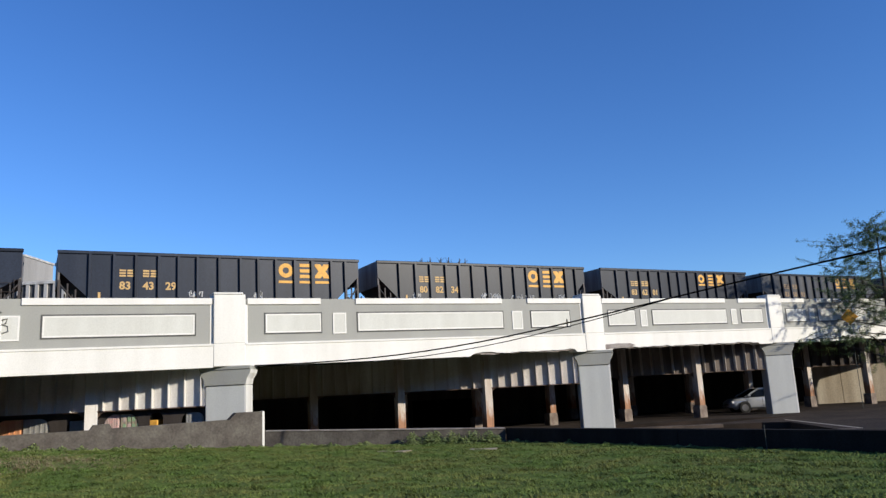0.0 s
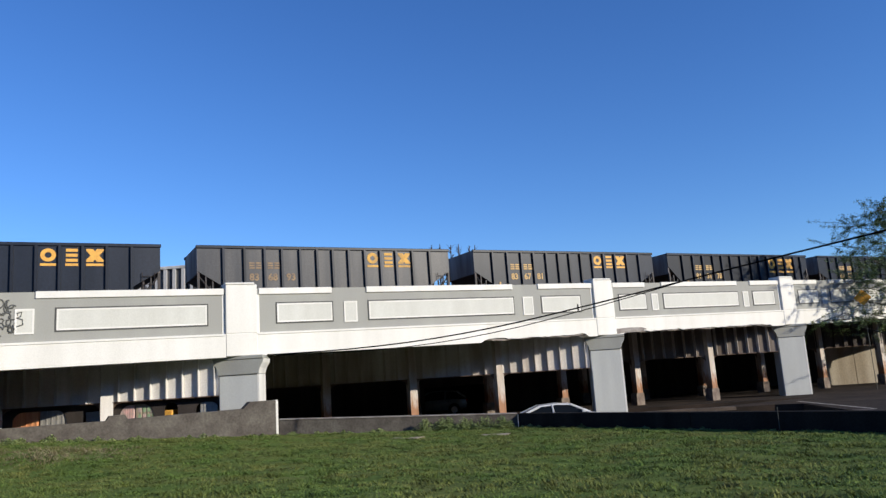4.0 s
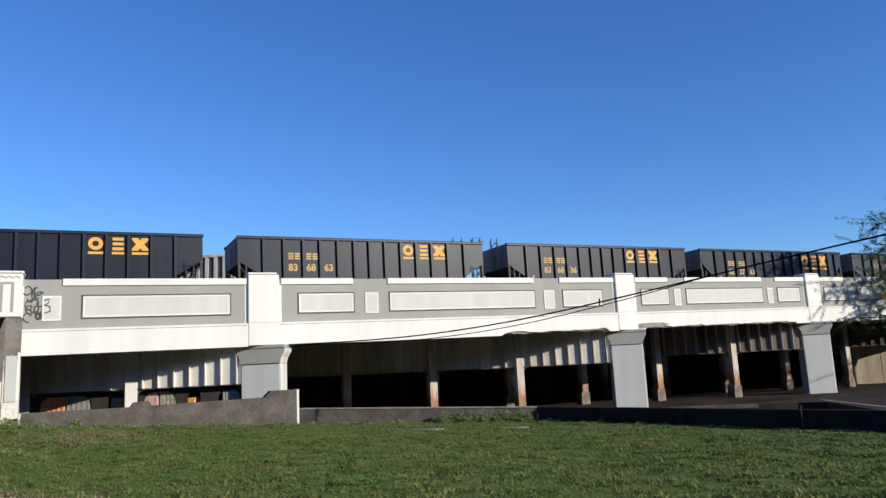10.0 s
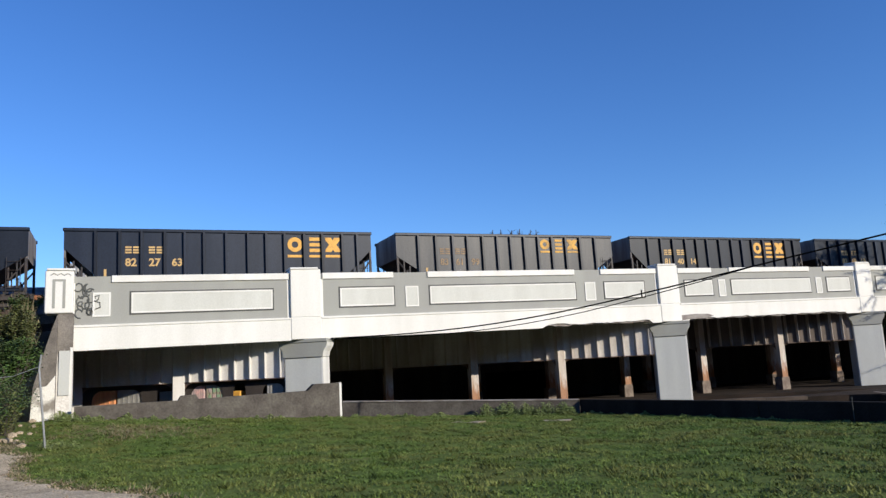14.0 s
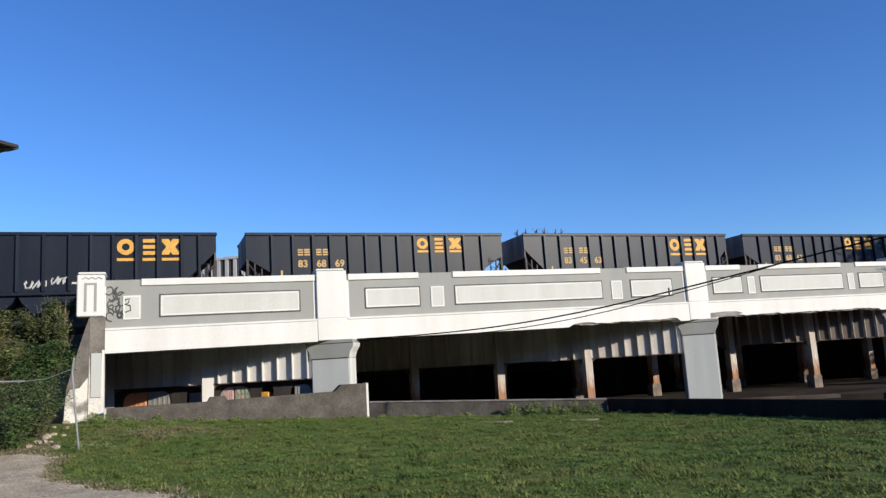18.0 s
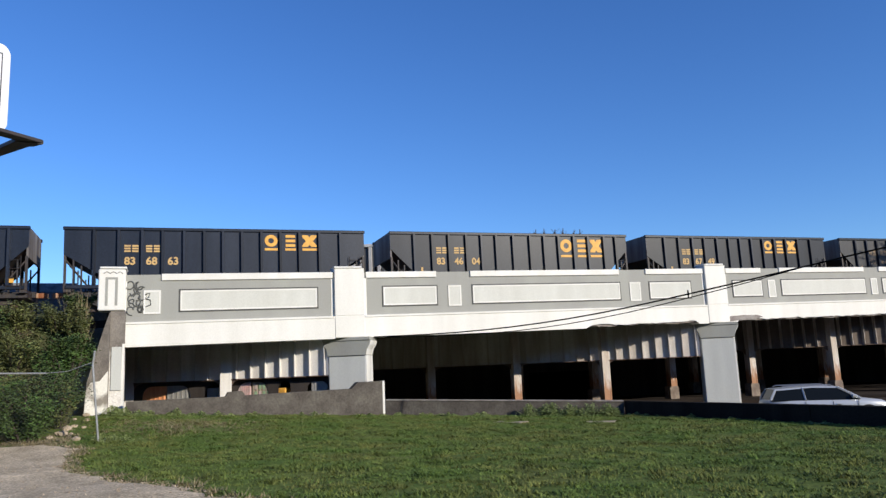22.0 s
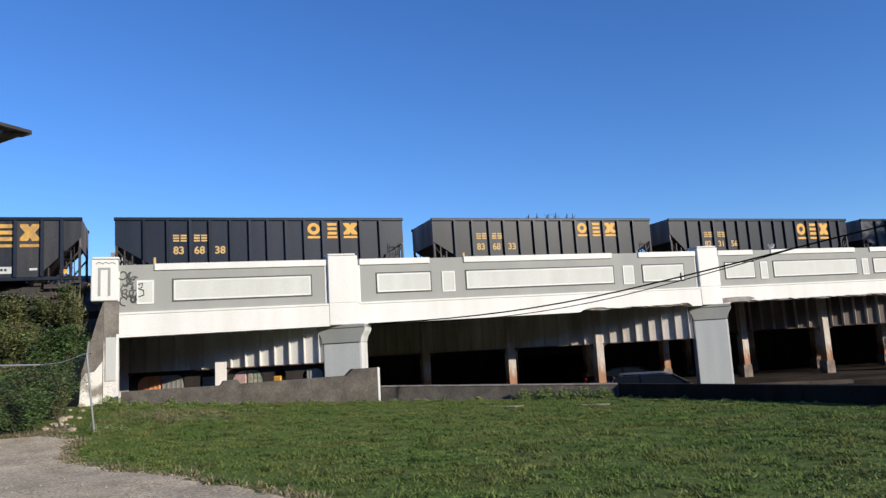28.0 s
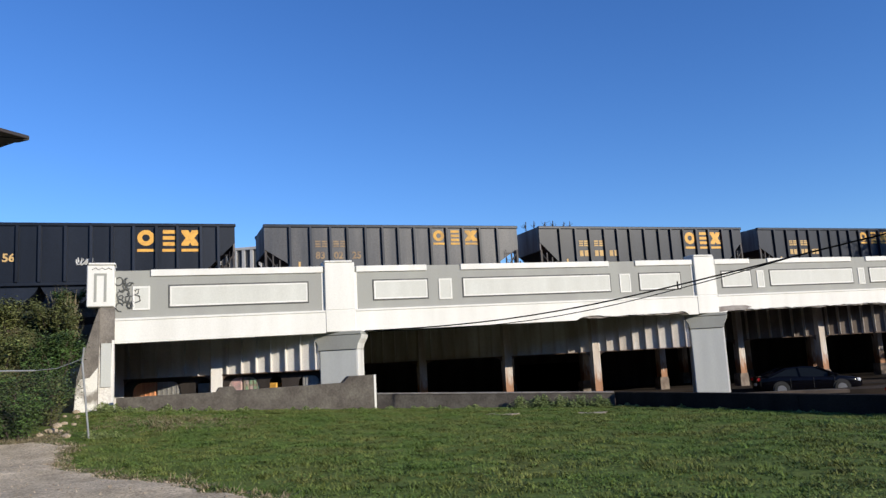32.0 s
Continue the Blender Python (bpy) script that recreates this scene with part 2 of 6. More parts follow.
def rusting(name, paint, rust, height):
    """A surface that gives way to rust, or to another paint, below an uneven height on the thing."""
    m = M[paint].copy()
    m.name = name
    t = m.node_tree
    b = t.nodes["Principled BSDF"]
    old = b.inputs["Base Color"].links[0].from_socket
    co = t.nodes.new("ShaderNodeTexCoord")
    sep = t.nodes.new("ShaderNodeSeparateXYZ")
    mp = t.nodes.new("ShaderNodeMapping")
    mp.inputs["Scale"].default_value = (1.0, 1.0, 0.25)
    ns, fine = t.nodes.new("ShaderNodeTexNoise"), t.nodes.new("ShaderNodeTexNoise")
    ns.inputs["Scale"].default_value, ns.inputs["Detail"].default_value = 7.0, 5
    fine.inputs["Scale"].default_value, fine.inputs["Detail"].default_value = 24.0, 4
    add = t.nodes.new("ShaderNodeMath")
    add.operation, add.inputs[1].default_value = "MULTIPLY_ADD", 2.0
    mr = t.nodes.new("ShaderNodeMapRange")
    mr.inputs["From Min"].default_value, mr.inputs["From Max"].default_value = height + 0.75, height + 1.35
    ramp = t.nodes.new("ShaderNodeValToRGB")
    ramp.color_ramp.elements[0].color, ramp.color_ramp.elements[1].color = (*rust[0], 1), (*rust[1], 1)
    mix = t.nodes.new("ShaderNodeMix")
    mix.data_type = "RGBA"
    t.links.new(co.outputs["Object"], sep.inputs[0])
    t.links.new(co.outputs["Object"], mp.inputs[0])
    t.links.new(mp.outputs[0], ns.inputs["Vector"])
    t.links.new(co.outputs["Object"], fine.inputs["Vector"])
    t.links.new(ns.outputs[0], add.inputs[0])
    t.links.new(sep.outputs[2], add.inputs[2])
    t.links.new(add.outputs[0], mr.inputs[0])
    t.links.new(fine.outputs[0], ramp.inputs[0])
    t.links.new(mr.outputs[0], mix.inputs[0])
    t.links.new(ramp.outputs[0], mix.inputs[6])
    t.links.new(old, mix.inputs[7])
    t.links.new(mix.outputs[2], b.inputs["Base Color"])
    return m


RUSTS = ((0.20, 0.075, 0.03), (0.42, 0.24, 0.13))
M["column_low"] = rusting("rusting tall column", "column_paint", RUSTS, 1.95)
M["abutment_paint"] = rusting("concrete with peeling white paint", "wing_concrete", ((0.36, 0.33, 0.29), (1.0, 0.98, 0.92)), 0.75)
M["column_high"] = rusting("rusting short column", "column_paint", RUSTS, 1.4)


# ---- mesh helpers ----
def finish(bm, name, mat, smooth=False):
    me = bpy.data.meshes.new(name)
    bmesh.ops.recalc_face_normals(bm, faces=bm.faces)
    bm.to_mesh(me)
    bm.free()
    if smooth:
        for p in me.polygons:
            p.use_smooth = True
    me.materials.append(mat)
    return me


def part(name, bm, mat, parent=None, label="", smooth=False):
    """One bmesh as one mesh object under a thing or a part."""
    ob = new(name, finish(bm, name, mat, smooth))
    if parent is not None:
        ob.parent = parent
    if label:
        tagged(ob, label)
    return ob


def piece(name, me, parent, at=(0, 0, 0), rz=0.0):
    """A repeat of a mesh under a thing."""
    ob = new(name, me)
    ob.parent = parent
    ob.location = at
    ob.rotation_euler = (0, 0, rz)
    return ob


def thing(name, label, category, at=(0, 0, 0), group="", kind="", rz=0.0):
    ob = new(name)
    ob.empty_display_size = 0.2
    ob.location = at
    ob.rotation_euler = (0, 0, radians(rz))
    return tagged(ob, label, category, group, kind)


def box(bm, x0, x1, y0, y1, z0, z1, bevel=0.0, f=None):
    """A box by its extents; f maps its corners; bevel rounds its edges."""
    r = bmesh.ops.create_cube(bm, size=1.0)
    for v in r["verts"]:
        v.co = Vector((x0 + (v.co.x + 0.5) * (x1 - x0), y0 + (v.co.y + 0.5) * (y1 - y0), z0 + (v.co.z + 0.5) * (z1 - z0)))
    vs = r["verts"]
    if bevel:
        es = list({e for v in vs for e in v.link_edges})
        o = bmesh.ops.bevel(bm, geom=es, offset=bevel, segments=1, affect="EDGES")
        vs = list({v for fc in o["faces"] for v in fc.verts} | {v for v in vs if v.is_valid})
    if f:
        for v in vs:
            v.co = Vector(f(*v.co))
    return vs


def prism(bm, outline, axis, a, b, f=None):
    """An outline (u, v) drawn along an axis from a to b: along x it lies in y, z; along y in x, z; along z in x, y."""
    def at(u, v, w):
        return {"x": (w, u, v), "y": (u, w, v), "z": (u, v, w)}[axis]
    lo = [bm.verts.new(at(u, v, a)) for u, v in outline]
    hi = [bm.verts.new(at(u, v, b)) for u, v in outline]
    n = len(outline)
    bm.faces.new(lo)
    bm.faces.new(hi[::-1])
    for i in range(n):
        bm.faces.new((lo[i], hi[i], hi[(i + 1) % n], lo[(i + 1) % n]))
    if f:
        for v in lo + hi:
            v.co = Vector(f(*v.co))
    return lo + hi


def tube(bm, points, radius, sides=6, taper=1.0, caps=True):
    """A round bar along points."""
    pts = [Vector(p) for p in points]
    rings = []
    for i, p in enumerate(pts):
        d = (pts[min(i + 1, len(pts) - 1)] - pts[max(i - 1, 0)]).normalized()
        side = d.cross(Vector((0, 0, 1)) if abs(d.z) < 0.95 else Vector((1, 0, 0))).normalized()
        up = side.cross(d)
        r = radius * (1 + (taper - 1) * i / max(1, len(pts) - 1))
        rings.append([bm.verts.new(p + side * (r * math.cos(2 * math.pi * k / sides)) + up * (r * math.sin(2 * math.pi * k / sides))) for k in range(sides)])
    for a, b in zip(rings, rings[1:]):
        for k in range(sides):
            bm.faces.new((a[k], a[(k + 1) % sides], b[(k + 1) % sides], b[k]))
    if caps:
        bm.faces.new(rings[0][::-1])
        bm.faces.new(rings[-1])


def disc(bm, centre, radius, axis, half, sides=20):
    """A short cylinder along x, y or z."""
    pts = [(radius * math.cos(2 * math.pi * k / sides), radius * math.sin(2 * math.pi * k / sides)) for k in range(sides)]
    cx, cy, cz = centre
    off = {"x": (cy, cz, cx), "y": (cx, cz, cy), "z": (cx, cy, cz)}[axis]
    return prism(bm, [(u + off[0], v + off[1]) for u, v in pts], axis, off[2] - half, off[2] + half)


def lettering(name, text, size, mat, parent, m, squeeze=1.0, label="", bold=0.012):
    """Text of the built-in font, as a thin mesh, standing in the x-z plane and facing -y."""
    cu = bpy.data.curves.new(name, "FONT")
    cu.body, cu.size, cu.extrude, cu.resolution_u, cu.offset = text, size, 0.004, 3, bold * size
    tmp = bpy.data.objects.new(name, cu)
    scene.collection.objects.link(tmp)
    me = bpy.data.meshes.new_from_object(tmp.evaluated_get(bpy.context.evaluated_depsgraph_get()))
    bpy.data.objects.remove(tmp)
    me.transform(Matrix.Diagonal((squeeze, 1, 1, 1)))
    me.transform(pose(0, 0, 0, 90))
    me.materials.clear()
    me.materials.append(mat)
    ob = new(name, me)
    ob.parent = parent
    ob.matrix_local = m
    return tagged(ob, label)


# ---- plan ----
BAY = 18.5
P1, P2, P3 = 0.0, 18.5, 32.8          # centres of the facade's pillars
P4 = 47.0
END = -8.55                            # where the facade's girder meets the abutment
GRADE = 0.0158                         # the facade's rise to the right
SKEW = radians(30)                     # the road and the rows of columns cross the viaduct askew
ALONG = Vector((math.cos(SKEW), -math.sin(SKEW), 0))   # the way of the road, to the right and towards the lawn
ROAD_Z = -2.15                        # the upper road, beside and under the right-hand bays
DIP_Z = -2.47                          # where the upper road dips under the second and third bays
LOWER_Z = -2.93                       # the sunken road between the first two rows of columns
KERB = [(-22.0, 22.2), (16.5, 0.0), (24.6, -4.7), (25.2, -5.8), (19.8, -12.7), (17.4, -24.0), (19.0, -60.0)]   # edge of the upper road
TRACK_Y = 5.6
CAR_PITCH = 14.338


def lawn_z(x, y):
    """The lawn: level near the camera, banked up towards the abutment."""
    u = min(max((y + 12.0) / 11.2, 0.0), 1.0)
    bank = np.interp(x, (-14.0, -8.5, 1.2, 9.0), (0.70, 0.62, 0.15, -0.02))
    return -1.78 - 0.012 * (x - 1.0) + bank * u * u * (3 - 2 * u)


def shear(x, y, z):
    return (x, y, z + GRADE * x)


def track_z(x):
    """Top of rail."""
    return 3.12 + 0.0105 * min(max(x, -45.0), 70.0)


def train_x(t):
    """The near end of the reference car along the track."""
    return 8.436 - 9.6102 * t + 0.014645 * t * t - 0.00016065 * t ** 3


# ---- ground ----
def build_ground():
    bm = bmesh.new()
    xs_ = [-900, -400, -200, -100, -60, -40, -30, -20, -9, 0, 10, 20, 30, 45, 60, 90, 150, 300, 500, 900]
    ys_ = [-300, -120, -70, -50, -40, -30, -20, -12, -6, 0, 20, 40, 80, 150, 300, 700, 1500]
    grid = []
    for y in ys_:
        grid.append([bm.verts.new((x, y, -2.75 if abs(x) < 100 else -3.0)) for x in xs_])
    for a, b in zip(grid, grid[1:]):
        for i in range(len(xs_) - 1):
            bm.faces.new((a[i], a[i + 1], b[i + 1], b[i]))
    g = part("ground", bm, M["soil"])
    tagged(g, "wide bare earth ground reaching the horizon", "ground", kind="structure")
    # the lawn ends at the wall and its corner
    bm = bmesh.new()
    nx, ny = 110, 100
    rows_ = []
    for j in range(ny + 1):
        row = []
        for i in range(nx + 1):
            v = j / ny
            y = -48 + 48 * v
            right = 9.2 + 0.157 * (-5.7 - y) if y < -5.7 else 1.0 + (-1.2 - y) / math.tan(SKEW) + 0.2
            right = max(right, 1.1)
            f = i / nx
            x = -60 + (right + 60) * (f ** 0.6)
            y = min(y, -0.7)
            z = lawn_z(x, y) + 0.05 * noise.noise((x * 0.5, y * 0.5, 0.0)) + 0.03 * noise.noise((x * 2.1, y * 2.1, 3.0))
            row.append(bm.verts.new((x, y, z)))
        rows_.append(row)
    for a, b in zip(rows_, rows_[1:]):
        for i in range(nx):
            bm.faces.new((a[i], a[i + 1], b[i + 1], b[i]))
    bmesh.ops.remove_doubles(bm, verts=bm.verts, dist=1e-4)
    lawn = part("lawn", bm, M["lawn"], smooth=True)
    tagged(lawn, "patchy green mown lawn sloping gently down", "lawn", kind="structure")
    # plain unseen walls behind and beside the standpoint, added to block low sky light
    for x0, x1, y0, y1, h in ((-170, 180, -78, -70, 16), (120, 128, -69, -12, 14), (-128, -120, -69, -12, 14)):
        bm = bmesh.new()
        box(bm, x0, x1, y0, y1, -3.2, h, 0.1)
        tagged(part("closing_wall", bm, M["closing"]), "plain dark unseen wall added to block low sky light", "wall", kind="structure")
    # two road levels: a sunken road along the lawn's wall, and a higher one past the kerb wall
    bm = bmesh.new()
    slab(bm, [(-70, 60), (-24, 14.2), (-9, 5.5), (0.9, -0.7), (9.2, -5.5), (11.6, -20.5), (18, -60), (60, -60), (60, 60)], LOWER_Z - 0.5, LOWER_Z)
    tagged(part("road", bm, M["asphalt"]), "worn grey-brown asphalt road sunken under the viaduct", "road", kind="structure")
    bm = bmesh.new()
    slab(bm, [(-12.45, 22.2), (30.33, -2.5), (20.83, -2.5), *KERB[2:], (160, -60), (160, 60), (-12.45, 60)], LOWER_Z - 0.3, ROAD_Z)
    slab(bm, [(-22.0, 22.2), (18.15, -0.95), (27.65, -0.95), (-12.45, 22.2)], LOWER_Z - 0.3, DIP_Z)
    slab(bm, [(18.15, -0.951), (20.83, -2.499), (30.33, -2.499), (27.65, -0.951)], LOWER_Z - 0.3, [DIP_Z, ROAD_Z, ROAD_Z, DIP_Z])
    tagged(part("upper_road", bm, M["asphalt"]), "worn asphalt road beside the kerb wall", "road", kind="structure")
    coping = thing("kerb_wall", "sunlit tan concrete kerb stones along the upper road", "kerb", kind="structure")
    k = 0
    for p, q in zip(KERB[:-1], KERB[1:]):
        p, q = Vector(p), Vector(q)
        d = (q - p).normalized()
        n = Vector((-d.y, d.x)) * 0.55
        steps = int((q - p).length / 1.8)
        for i in range(steps):
            if k > 60:
                break
            a, b = p + d * (i * (q - p).length / steps), p + d * ((i + 1) * (q - p).length / steps - 0.02)
            if a.y > 12 or a.x > 22.4:
                continue
            bm = bmesh.new()
            slab(bm, [(a - n * 0.05).to_tuple(), (b - n * 0.05).to_tuple(), (b + n).to_tuple(), (a + n).to_tuple()], ROAD_Z - 0.14, ROAD_Z + 0.02 + 0.008 * (k % 3))
            part("kerb_stone", bm, M["concrete_slab"], coping)
            k += 1
    # pale line laid just inside the upper road's edge
    bm = bmesh.new()
    a, b = Vector((26.85, -4.3)), Vector((22.0, -11.4))
    n = (b - a).normalized().orthogonal() * 0.075
    slab(bm, [(a + n).to_tuple(), (b + n).to_tuple(), (b - n).to_tuple(), (a - n).to_tuple()], ROAD_Z - 0.02, ROAD_Z + 0.004)
    tagged(part("stop_line", bm, M["line_pale"]), "pale line along the edge of the upper road", "road marking", kind="structure")


def slab(bm, pts, z0, z1):
    """An upright-sided plate over plan points, with a top that may vary: z1 a number or a list."""
    z1 = z1 if isinstance(z1, (list, tuple)) else [z1] * len(pts)
    z0 = z0 if isinstance(z0, (list, tuple)) else [z0] * len(pts)
    lo = [bm.verts.new((x, y, z)) for (x, y), z in zip(pts, z0)]
    hi = [bm.verts.new((x, y, z)) for (x, y), z in zip(pts, z1)]
    bm.faces.new(lo[::-1])
    bm.faces.new(hi)
    for k in range(len(pts)):
        bm.faces.new((lo[k], lo[(k + 1) % len(pts)], hi[(k + 1) % len(pts)], hi[k]))


def build_wall():
    wall = thing("lawn_wall", "low stained concrete retaining wall between lawn and road", "wall", (0, 0, 0), kind="structure")
    # straight piece before the first bay, rising to a stepped end block
    bm = bmesh.new()
    prism(bm, [(-8.3, -2.2), (-8.3, -0.60), (-4.95, -0.60), (-4.85, -0.44), (-4.35, -0.42), (-4.25, -0.585), (-0.25, -0.53), (0.0, -0.29), (1.05, -0.29), (1.05, -2.2)], "y", -1.25, -0.75)
    part("wall_section", bm, M["stained_concrete"], wall)
    bm = bmesh.new()
    box(bm, 0.965, 1.06, -1.256, -0.8, -2.2, -0.286, 0.01)
    part("wall_corner", bm, M["white_paint"], wall, "worn white painted corner")
    for p, q, thick, z0, z1 in (((1.1, -1.22), (9.0, -5.7), 0.35, -1.05, -1.40), ((9.02, -5.71), (10.2, -13.2), 0.35, -1.38, -1.385), ((10.203, -13.22), (11.4, -21.0), 0.35, -1.385, -1.39), ((11.403, -21.02), (13.4, -34.0), 0.35, -1.39, -1.40)):
        a, b = Vector(p), Vector(q)
        d = (b - a).normalized()
        n = Vector((-d.y, d.x)) * thick
        bm = bmesh.new()
        slab(bm, [(a.x, a.y), (b.x, b.y), (b.x + n.x, b.y + n.y), (a.x + n.x, a.y + n.y)], -3.2, [z0, z1, z1, z0])
        if p[0] < 5:
            # paler strip puts the sun on the wall's top into its colour
            cap = bmesh.new()
            slab(cap, [(a.x - 0.02, a.y - 0.03), (b.x - 0.02, b.y - 0.03), (b.x + n.x, b.y + n.y), (a.x + n.x, a.y + n.y)], [z0, z1, z1, z0], [z0 + 0.04, z1 + 0.04, z1 + 0.04, z0 + 0.04])
            part("wall_coping", cap, M["raw_concrete"], wall, "pale wall top with sunlight in its colour")
        # past the corner the sections take the shade-coloured concrete
        part("wall_section", bm, M["stained_concrete" if p[0] < 5 else "wall_shade"], wall)


# ---- viaduct ----
def panel(parent, x0, x1, z0, z1, framed):
    if framed:
        bm = bmesh.new()
        e = 0.055
        for a, b, c, d in ((x0 - e, x1 + e, z1, z1 + e), (x0 - e, x1 + e, z0 - e, z0), (x0 - e, x0, z0, z1), (x1, x1 + e, z0, z1)):
            box(bm, a, b, -0.018, 0.02, c, d, f=shear)
        part("panel_edge", bm, M["dark_line"], parent)
    bm = bmesh.new()
    box(bm, x0 + 0.065, x1 - 0.065, -0.024, 0.03, z0 + 0.06, z1 - 0.06, f=shear)
    part("panel", bm, M["panel_paint"], parent)
    bm = bmesh.new()
    for a, b, c, d in ((x0, x1, z1 - 0.06, z1), (x0, x1, z0, z0 + 0.06), (x0, x0 + 0.065, z0 + 0.06, z1 - 0.06), (x1 - 0.065, x1, z0 + 0.06, z1 - 0.06)):
        box(bm, a, b, -0.033, 0.03, c, d, f=shear)
    part("panel_rim", bm, M["white_paint"], parent)


ZT, ZG, ZM0, ZM1, ZS0, ZS1 = 4.17, 2.34, 2.775, 3.545, 2.68, 3.57


def span(name, xa, xb, panels, caps, ragged):
    """One bay of the facade: grey parapet, white girder band, cap pieces and panels."""
    ob = thing(name, "grey and white painted concrete bridge parapet over a white girder", "bridge parapet", kind="structure")
    bm = bmesh.new()
    box(bm, xa, xb, 0.0, 0.45, ZG, ZT - 0.004, f=shear)
    part("parapet", bm, M["grey_paint"], ob, "mid-grey painted parapet")
    bm = bmesh.new()
    n = 90
    bot = []
    for i in range(n + 1):
        x = xa + (xb - xa) * i / n
        r = 0.0
        if ragged and ragged[0] < x < ragged[1]:
            r = 0.13 + 0.09 * noise.noise((x * 0.8, 0, 7.0)) + 0.05 * noise.noise((x * 3.0, 1.0, 7.0)) + 0.02 * noise.noise((x * 11.0, 1.0, 3.0))
        bot.append((x, 1.47 + r))
    outline = [(xa, ZG + 0.03), *bot, (xb, ZG + 0.03)]
    prism(bm, outline[::-1], "y", -0.12, 0.55, f=shear)
    part("girder_band", bm, M["white_paint"], ob, "white painted girder band")
    if ragged:
        bm = bmesh.new()
        m = 120
        low = []
        for i in range(m + 1):
            x = ragged[0] - 0.1 + (ragged[1] - ragged[0] + 0.2) * i / m
            low.append((x, 1.545 + 0.05 * noise.noise((x * 1.1, 4.0, 2.0)) + 0.035 * noise.noise((x * 5.0, 4.0, 5.0)) + 0.02 * noise.noise((x * 17.0, 4.0, 8.0))))
        prism(bm, [(low[0][0], 1.9), *low, (low[-1][0], 1.9)][::-1], "y", -0.03, 0.4, f=shear)
        part("broken_edge", bm, M["raw_concrete"], ob, "broken girder edge with bare crumbling concrete")
        if xa > 15:
            bm = bmesh.new()
            prism(bm, [(xa + 0.02, 1.52), (xa + 0.7, 1.57), (xa + 1.6, 1.58), (xa + 2.1, 1.70), (xa + 1.75, 1.80), (xa + 0.9, 1.82), (xa + 0.02, 1.78)][::-1], "y", -0.124, 0.0, f=shear)
            part("bare_patch", bm, M["raw_concrete"], ob, "bare grey concrete where the paint broke off")
    for a, b in caps:
        bm = bmesh.new()
        box(bm, a, b, -0.06, 0.5, ZT - 0.235, ZT + 0.02, 0.012, f=shear)
        part("coping", bm, M["white_paint"], ob)
    for a, b in ((xa + 0.003, xa + 0.12), (xb - 0.12, xb - 0.003)):
        bm = bmesh.new()
        box(bm, a, b, -0.012, 0.02, ZG + 0.034, ZT - 0.24, f=shear)
        part("margin_strip", bm, M["white_paint"], ob)
    bm = bmesh.new()
    box(bm, xa + 0.004, xb - 0.004, -0.15, 0.0, ZG - 0.04, ZG + 0.045, 0.01, f=shear)
    part("ledge", bm, M["white_paint"], ob)
    for a, b, framed in panels:
        panel(ob, a, b, *((ZM0, ZM1) if framed else (ZS0, ZS1)), framed)
    return ob


